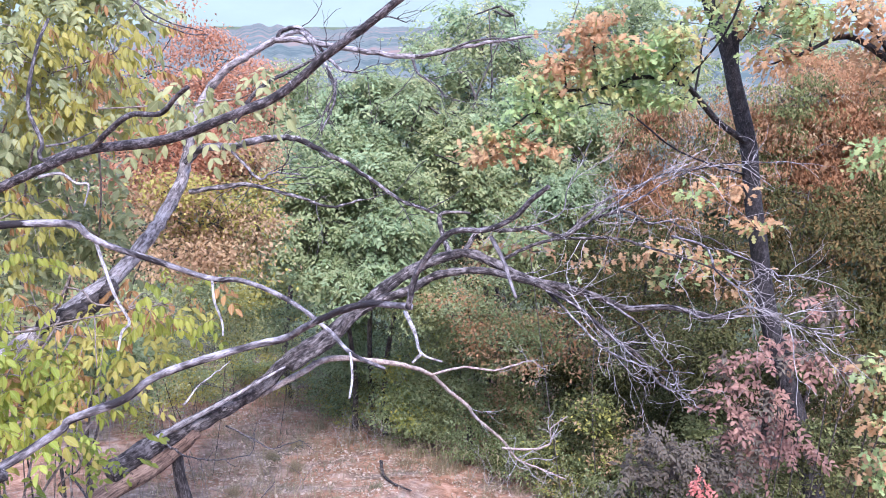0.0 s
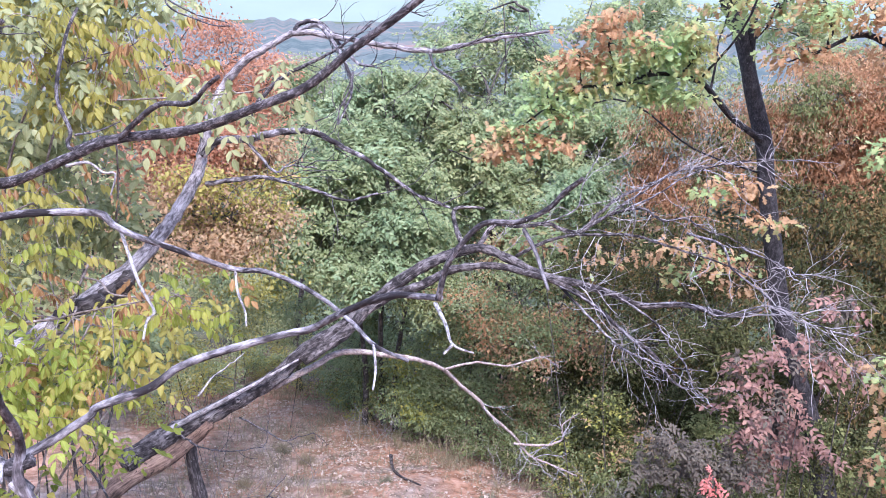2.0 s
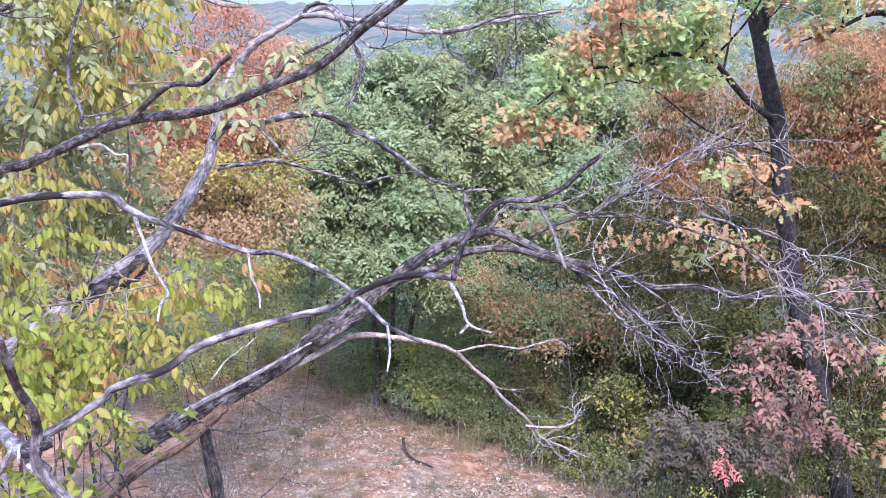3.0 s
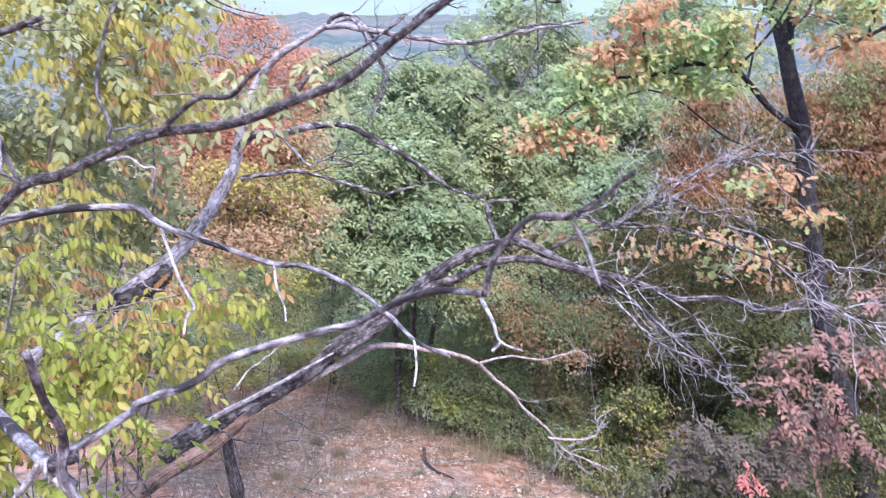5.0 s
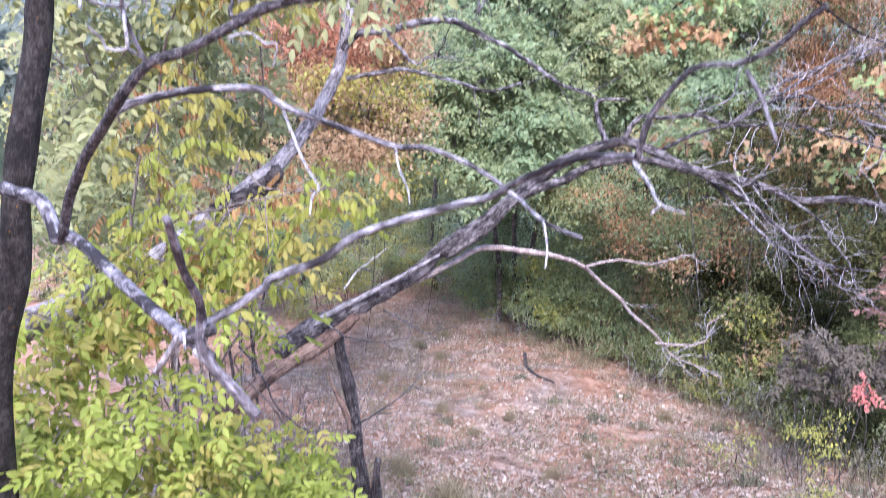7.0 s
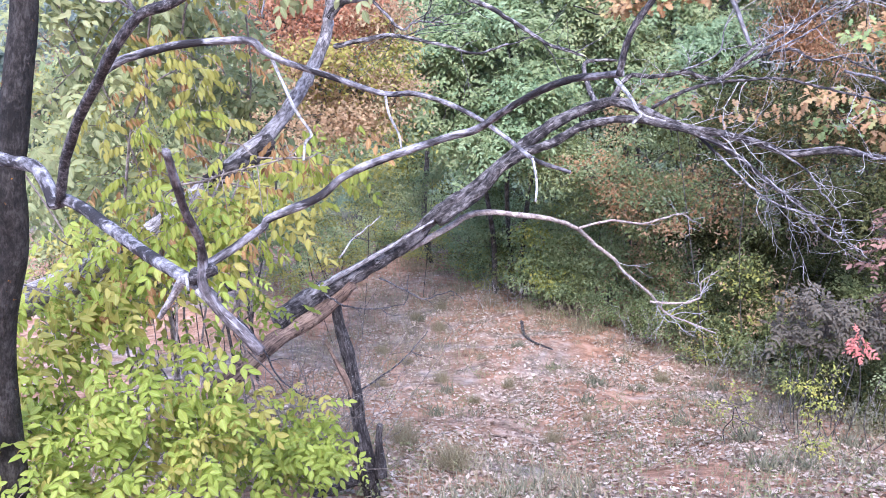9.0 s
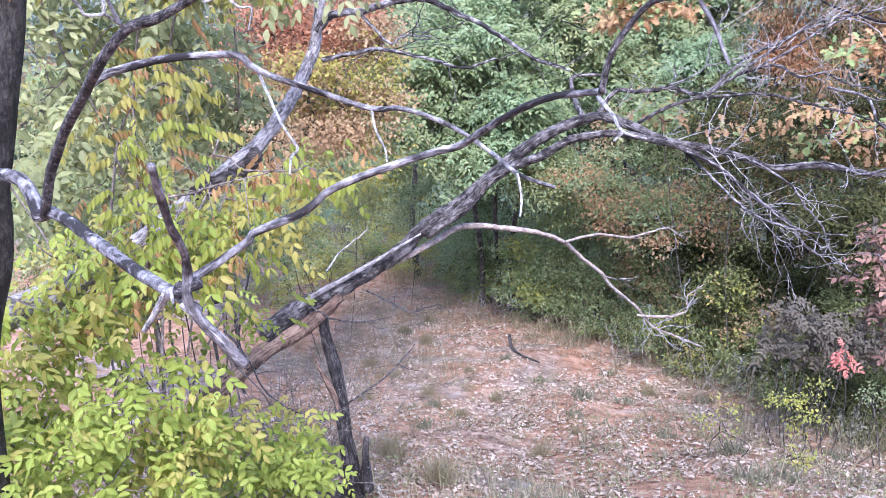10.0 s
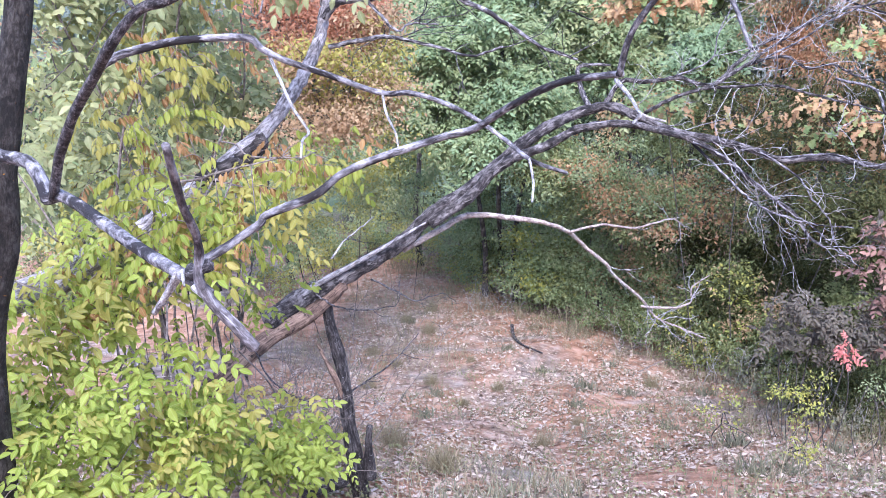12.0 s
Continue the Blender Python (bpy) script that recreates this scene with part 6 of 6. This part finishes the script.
for k, b in enumerate([(1.58, 7.49, -3.7, 0.26, 0.2, 0.23), (2.27, 8.02, -3.74, 0.18, 0.15, 0.18), (2.63, 8.08, -3.76, 0.18, 0.15, 0.22), (2.4, 7.58, -3.79, 0.18, 0.15, 0.18), (2.23, 7.11, -3.8, 0.11, 0.1, 0.11), (3.16, 7.98, -3.68, 0.12, 0.1, 0.15)]):
    shrub("sapling", "thin sapling with small yellow leaves", [b], SAPLING if k != 5 else GREEN, 26, 6, 0.05, 0.038, 80 + k, "oval", group="yellow saplings", stems=4, category="sapling", twig=0.0025)

# ---- far woods ----
rng_far = np.random.default_rng(9)
far = Shape()
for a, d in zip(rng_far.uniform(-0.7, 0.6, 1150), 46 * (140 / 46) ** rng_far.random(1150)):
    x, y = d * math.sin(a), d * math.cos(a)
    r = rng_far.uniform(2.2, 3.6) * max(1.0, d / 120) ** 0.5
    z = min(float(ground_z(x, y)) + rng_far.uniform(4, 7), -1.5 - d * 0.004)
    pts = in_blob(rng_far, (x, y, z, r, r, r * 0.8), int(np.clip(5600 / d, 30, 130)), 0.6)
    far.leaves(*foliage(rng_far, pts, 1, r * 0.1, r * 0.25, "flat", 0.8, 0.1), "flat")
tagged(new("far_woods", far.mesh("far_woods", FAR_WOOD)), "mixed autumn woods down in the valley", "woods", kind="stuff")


def canopy_sheet():
    """The unbroken roof of far woods: rounded crowns side by side out to the ridge."""
    a, d = np.linspace(-0.7, 0.7, 330), np.geomspace(105, 1150, 110)
    A, D = np.meshgrid(a, d)
    X, Y = D * np.sin(A), D * np.cos(A)
    Z = np.minimum(ground_z(X, Y) + 6, -2.2 - 0.002 * D) - 9 * np.exp(-(D - 105) / 10)
    for k, (x, y, dd) in enumerate(zip(X.ravel(), Y.ravel(), D.ravel())):
        c = dd * 0.022
        lump = noise.noise(Vector((x / c, y / c * 0.5, 0.3))) + 0.9 * noise.noise(Vector((x / c * 2.3, y / c * 1.2, 4.1)))
        Z.ravel()[k] += dd * 0.0042 * lump
    s = Shape()
    w, h = len(a), len(d)
    i = (np.arange(h - 1)[:, None] * w + np.arange(w - 1)[None]).ravel()
    s.add(np.stack([X, Y, Z], -1).reshape(-1, 3), np.vstack([np.stack([i, i + 1, i + w + 1], -1), np.stack([i, i + w + 1, i + w], -1)]))
    m, n, l, p = material("haze_tinted_canopy", 1.0, 0.0)
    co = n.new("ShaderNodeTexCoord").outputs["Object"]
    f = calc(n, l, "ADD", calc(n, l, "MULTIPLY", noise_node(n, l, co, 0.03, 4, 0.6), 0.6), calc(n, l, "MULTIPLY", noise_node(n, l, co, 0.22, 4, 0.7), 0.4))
    # distance haze mixed into the crowns' base colour as blue-grey
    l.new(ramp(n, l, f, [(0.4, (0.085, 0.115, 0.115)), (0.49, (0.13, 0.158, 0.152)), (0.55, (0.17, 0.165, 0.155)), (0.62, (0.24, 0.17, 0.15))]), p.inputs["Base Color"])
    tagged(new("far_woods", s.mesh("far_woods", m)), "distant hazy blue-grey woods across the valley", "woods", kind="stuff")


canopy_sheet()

# ---- ground cover ----
def on_ground(rng, n, x0, x1, y0, y1):
    x, y = rng.uniform(x0, x1, n), y0 + (y1 - y0) * rng.random(n) ** 1.3
    return np.stack([x, y, ground_z(x, y)], -1)


def slope_at(p):
    """How steeply the ground rises along x and y."""
    e = 0.05
    return np.stack([(ground_z(p[:, 0] + e, p[:, 1]) - ground_z(p[:, 0] - e, p[:, 1])) / (2 * e), (ground_z(p[:, 0], p[:, 1] + e) - ground_z(p[:, 0], p[:, 1] - e)) / (2 * e)], -1)


rng_g = np.random.default_rng(15)
lit = Shape()
for n, low, high, kind, far_y in ((6500, 0.05, 0.12, "oak", 12), (60000, 0.035, 0.1, "oval", 18)):
    p = on_ground(rng_g, n, -5.0, 5.5, 3.4, far_y)
    keep = np.array([noise.noise(Vector((a * 0.9, b * 0.9, 3.3))) + 0.6 * noise.noise(Vector((a * 2.6, b * 2.6, 1.1))) > rng_g.uniform(-0.6, 0.45) for a, b, _ in p])
    p = p[keep] + np.array((0, 0, 0.016))
    L = low + (high - low) * rng_g.random(len(p)) ** 1.5
    g = slope_at(p)
    ax = unit(rng_g, len(p)) * np.array((1, 1, 0.2))
    ax[:, 2] = np.abs(ax[:, 2]) + (ax[:, :2] * g).sum(1)
    up = np.concatenate([-g, np.ones((len(p), 1))], 1) + unit(rng_g, len(p)) * 0.32
    lit.leaves(p, ax, up, L, L * rng_g.uniform(0.5, 0.95, len(p)), kind)
p = np.stack([rng_g.uniform(-7, 8, 5000), rng_g.uniform(-5, 3.4, 5000)], -1)
p = np.stack([p[:, 0], p[:, 1], ground_z(p[:, 0], p[:, 1]) + 0.016], -1)
lit.leaves(p, unit(rng_g, len(p)) * (1, 1, 0.3), unit(rng_g, len(p)) * 0.5 + np.array((0, 0.4, 1.0)), rng_g.uniform(0.03, 0.09, len(p)), rng_g.uniform(0.02, 0.05, len(p)), "oval")
tagged(new("leaf_litter", lit.mesh("leaf_litter", LITTER)), "scattered pale and tan fallen oak leaves on the slope", "fallen leaves", kind="stuff")

p = on_ground(rng_g, 12000, -5.0, 5.5, 3.4, 18)
keep = np.array([noise.noise(Vector((a * 0.7 + 9, b * 0.7, 1.3))) > rng_g.uniform(-0.3, 0.3) for a, b, _ in p])
p = p[keep]
gr = Shape()
L = 0.06 + 0.26 * rng_g.random(len(p)) ** 2
gr.leaves(p, unit(rng_g, len(p)) * 0.55 + np.array((0, 0, 1.0)), unit(rng_g, len(p)), L, np.full(len(p), 0.0065), "blade")
tagged(new("dry_grass", gr.mesh("dry_grass", DRY_GRASS)), "thin dry straw-coloured grass over the slope", "grass", kind="stuff")


p = on_ground(rng_g, 46000, -5.0, 5.5, 3.4, 17)
keep = np.array([noise.noise(Vector((a * 1.1 + 4, b * 1.1, 7.3))) > rng_g.uniform(-0.15, 0.35) for a, b, _ in p])
p = p[keep]
hb = Shape()
L = 0.04 + 0.13 * rng_g.random(len(p)) ** 1.5
hb.leaves(p, unit(rng_g, len(p)) * 0.8 + np.array((0, 0, 1.0)), unit(rng_g, len(p)), L, np.full(len(p), 0.011), "blade")
tagged(new("withered_herbs", hb.mesh("withered_herbs", HERB)), "low grey-brown withered herbs between the fallen leaves", "herbs", kind="stuff")


def dry_fringe():
    """Tall dry grass where the slope meets the wood."""
    rng = np.random.default_rng(44)
    line = np.array([(-8.31, 22.23), (-7.17, 21.96), (-5.94, 21.2), (-4.73, 19.48), (-2.73, 17.03), (-1.28, 15.14), (-0.12, 14.24), (0.93, 13.65), (2.17, 11.92), (2.92, 9.84), (3.54, 8.76)])
    s = Shape()
    k = rng.integers(0, len(line) - 1, 260)
    c = line[k] + (line[k + 1] - line[k]) * rng.random((260, 1)) + rng.normal(0, 0.4, (260, 2))
    root = np.repeat(c, 26, axis=0)
    root = root + rng.normal(0, 0.06, root.shape)
    p = np.stack([root[:, 0], root[:, 1], ground_z(root[:, 0], root[:, 1]) - 0.01], -1)
    n = len(p)
    s.leaves(p, unit(rng, n) * 0.45 + np.array((0, 0, 1.0)), unit(rng, n), np.repeat(0.1 + 0.45 * rng.random(260) ** 2.5, 26) * rng.uniform(0.6, 1.1, n), np.full(n, 0.008), "blade")
    tagged(new("dry_grass", s.mesh("dry_grass", DRY_GRASS)), "tall pale dry grass along the edge of the wood", "grass", kind="stuff")


dry_fringe()
rng_s = np.random.default_rng(61)
p = on_ground(rng_s, 900, -4.0, 5.0, 4.0, 13)
st = Shape()
st.leaves(p, unit(rng_s, len(p)) * 0.3 + np.array((0, 0, 1.0)), unit(rng_s, len(p)), 0.2 + 0.4 * rng_s.random(len(p)) ** 1.6, np.full(len(p), 0.005), "blade")
q = np.stack([rng_s.uniform(-7.5, -1.8, 7600), rng_s.uniform(11.5, 25, 7600)], -1)
q = np.stack([q[:, 0], q[:, 1], ground_z(q[:, 0], q[:, 1])], -1)
q = q[np.array([noise.noise(Vector((a * 0.9, b * 0.9, 8.1))) > -0.15 for a, b, _ in q])]
st.leaves(q, unit(rng_s, len(q)) * 0.5 + np.array((0, 0, 1.0)), unit(rng_s, len(q)), 0.15 + 0.4 * rng_s.random(len(q)) ** 1.5, np.full(len(q), 0.009), "blade")
tagged(new("thin_stalks", st.mesh("thin_stalks", DRY_GRASS)), "single thin dry stalks standing over the slope", "grass", kind="stuff")
c = on_ground(rng_s, 520, -4.0, 5.0, 4.4, 12)
c = c[np.array([noise.noise(Vector((a * 0.8 + 2, b * 0.8, 5.1))) > rng_s.uniform(-0.3, 0.3) for a, b, _ in c])]
p = np.repeat(c, 26, axis=0)
p = p + rng_s.normal(0, 1, p.shape) * (0.07, 0.07, 0.0) + np.stack([0 * p[:, 0], 0 * p[:, 0], 0.03 + 0.1 * rng_s.random(len(p))], -1)
fb = Shape()
L = rng_s.uniform(0.02, 0.045, len(p))
fb.leaves(p, unit(rng_s, len(p)) + np.array((0, 0, 0.3)), unit(rng_s, len(p)) * 0.8 + np.array((0, 0, 1.0)), L, L * 0.5, "flat")
tagged(new("low_forbs", fb.mesh("low_forbs", FORB)), "small dull green forbs between the fallen leaves", "herbs", kind="stuff")


def tuft_shape(seed, n, h, w, spread):
    rng = np.random.default_rng(seed)
    s = Shape()
    root = rng.normal(0, spread * 0.3, (n, 3)) * (1, 1, 0)
    d = rng.normal(0, 0.45, (n, 3)) + (0, 0, 1)
    s.leaves(root, d, unit(rng, n), h * rng.uniform(0.6, 1.1, n), np.full(n, w), "blade")
    return s


def scatter(name, label, category, shape, mat, places, group, seed):
    rng = np.random.default_rng(seed)
    me = shape.mesh(name, mat)
    first = None
    for x, y, sc in places:
        m = Matrix.LocRotScale((x, y, float(ground_z(x, y)) - 0.01), Euler((0, 0, rng.uniform(0, 6))), (sc, sc, sc))
        if first is None:
            first = tagged(new(name, me), label, category, group)
            first.matrix_basis = m
        else:
            o = first.copy()
            scene.collection.objects.link(o)
            o.matrix_basis = m


scatter("grass_tussock", "tussock of pale dry grass", "grass tussock", tuft_shape(3, 460, 0.36, 0.0045, 0.24), DRY_GRASS,
        [(-1.99, 7.31, 1), (-2.35, 6.36, 1.1), (-1.21, 5.95, 1), (-3.58, 12.69, 0.8), (-2.77, 14.08, 0.8), (-3.34, 14.68, 0.7), (-0.37, 8.18, 0.7), (-1.57, 9.99, 0.6), (-2.19, 10.83, 0.7), (-3.12, 10.56, 0.8), (-2.94, 11.8, 0.6), (-1.12, 10.75, 0.6), (1.24, 11.33, 0.7), (-2.93, 15.31, 0.7), (-1.7, 12.04, 0.5), (0.06, 9.22, 0.5), (-1.23, 6.11, 0.6)], "dry grass tussocks", 4)
scatter("herb_clump", "low grey-green herb clump", "herb", tuft_shape(6, 110, 0.16, 0.014, 0.24), HERB,
        [(-2.01, 9.23, 1), (-2.03, 10.28, 0.9), (-3.27, 14.61, 0.9), (0.19, 10.74, 1.1), (0.06, 10.01, 1), (0.64, 12.14, 0.9), (-1.1, 12.64, 0.8), (1.7, 12.46, 1), (1.72, 7.66, 1.2), (1.61, 6.45, 1.2), (1.98, 10.81, 1), (-0.47, 11.62, 0.8), (0.82, 10.76, 0.9), (2.92, 8.11, 1), (1.15, 8.76, 0.9), (1.99, 6.59, 1)], "herb clumps", 5)


def stalk(points, r, mat, name, label, category, group=""):
    ob = thing(name, label, category, points[0], group)
    limb(ob, "stem", points, r, r * 0.4, mat, 5, sides=5, knots=0.0)
    return ob


for x, y, h, dx, dy in [(-1.98, 15.62, 0.75, 0.22, 0), (-1.68, 15.69, 0.6, -0.1, 0.1), (-1.34, 13.77, 0.5, 0.12, 0), (0.7, 11.61, 0.55, -0.3, 0), (0.47, 12.56, 0.45, -0.1, 0), (0.88, 11.55, 0.4, -0.25, 0.1), (1.67, 5.87, 0.75, 0.12, 0), (0.74, 6.84, 0.8, -0.5, 0.2), (-2.45, 12.18, 0.5, 0.3, 0), (-1.85, 10.85, 0.5, 0.35, 0), (-0.66, 9.89, 0.4, 0.05, 0), (-0.19, 10.42, 0.4, -0.1, 0), (-2.74, 10.02, 0.5, 0.45, 0), (2.61, 15.42, 0.5, 0.3, 0), (-1.36, 5.2, 0.45, 0.2, 0), (2.39, 6.31, 0.5, 0.15, 0)]:
    z = float(ground_z(x, y)) - 0.02
    stalk([(x, y, z), (x + dx * 0.25, y + dy * 0.3, z + h * 0.5), (x + dx * 0.7, y + dy * 0.7, z + h * 0.85), (x + dx * 1.25, y + dy, z + h)], 0.0035, DRY_STEM, "grass_stalk", "tall dry straw-coloured grass stalk", "grass stalk", "tall dry stalks")
stick = [(-1.13, 13.95, 0.13), (-1.05, 13.4, 0.07), (-0.84, 12.75, 0.05), (-0.5, 12.4, 0.04)]
stalk([(x, y, float(ground_z(x, y)) + h) for x, y, h in stick], 0.036, STUMP_BARK, "fallen_branch", "short curved blackened branch on the slope", "fallen branch")
for pts in ([(1.09, 11.92), (1.61, 12.49), (1.92, 12.39)], [(0.9, 13.27), (1.99, 14.04), (2.64, 14.26)], [(3.44, 9.68), (3.95, 10.34), (4.34, 11.03)]):
    stalk([(x, y, float(ground_z(x, y)) + 0.02 + 0.1 * (k == 1)) for k, (x, y) in enumerate(pts)], 0.012, BUSH_TWIG, "fallen_stick", "thin dry grey stick on the slope", "stick", "fallen sticks")
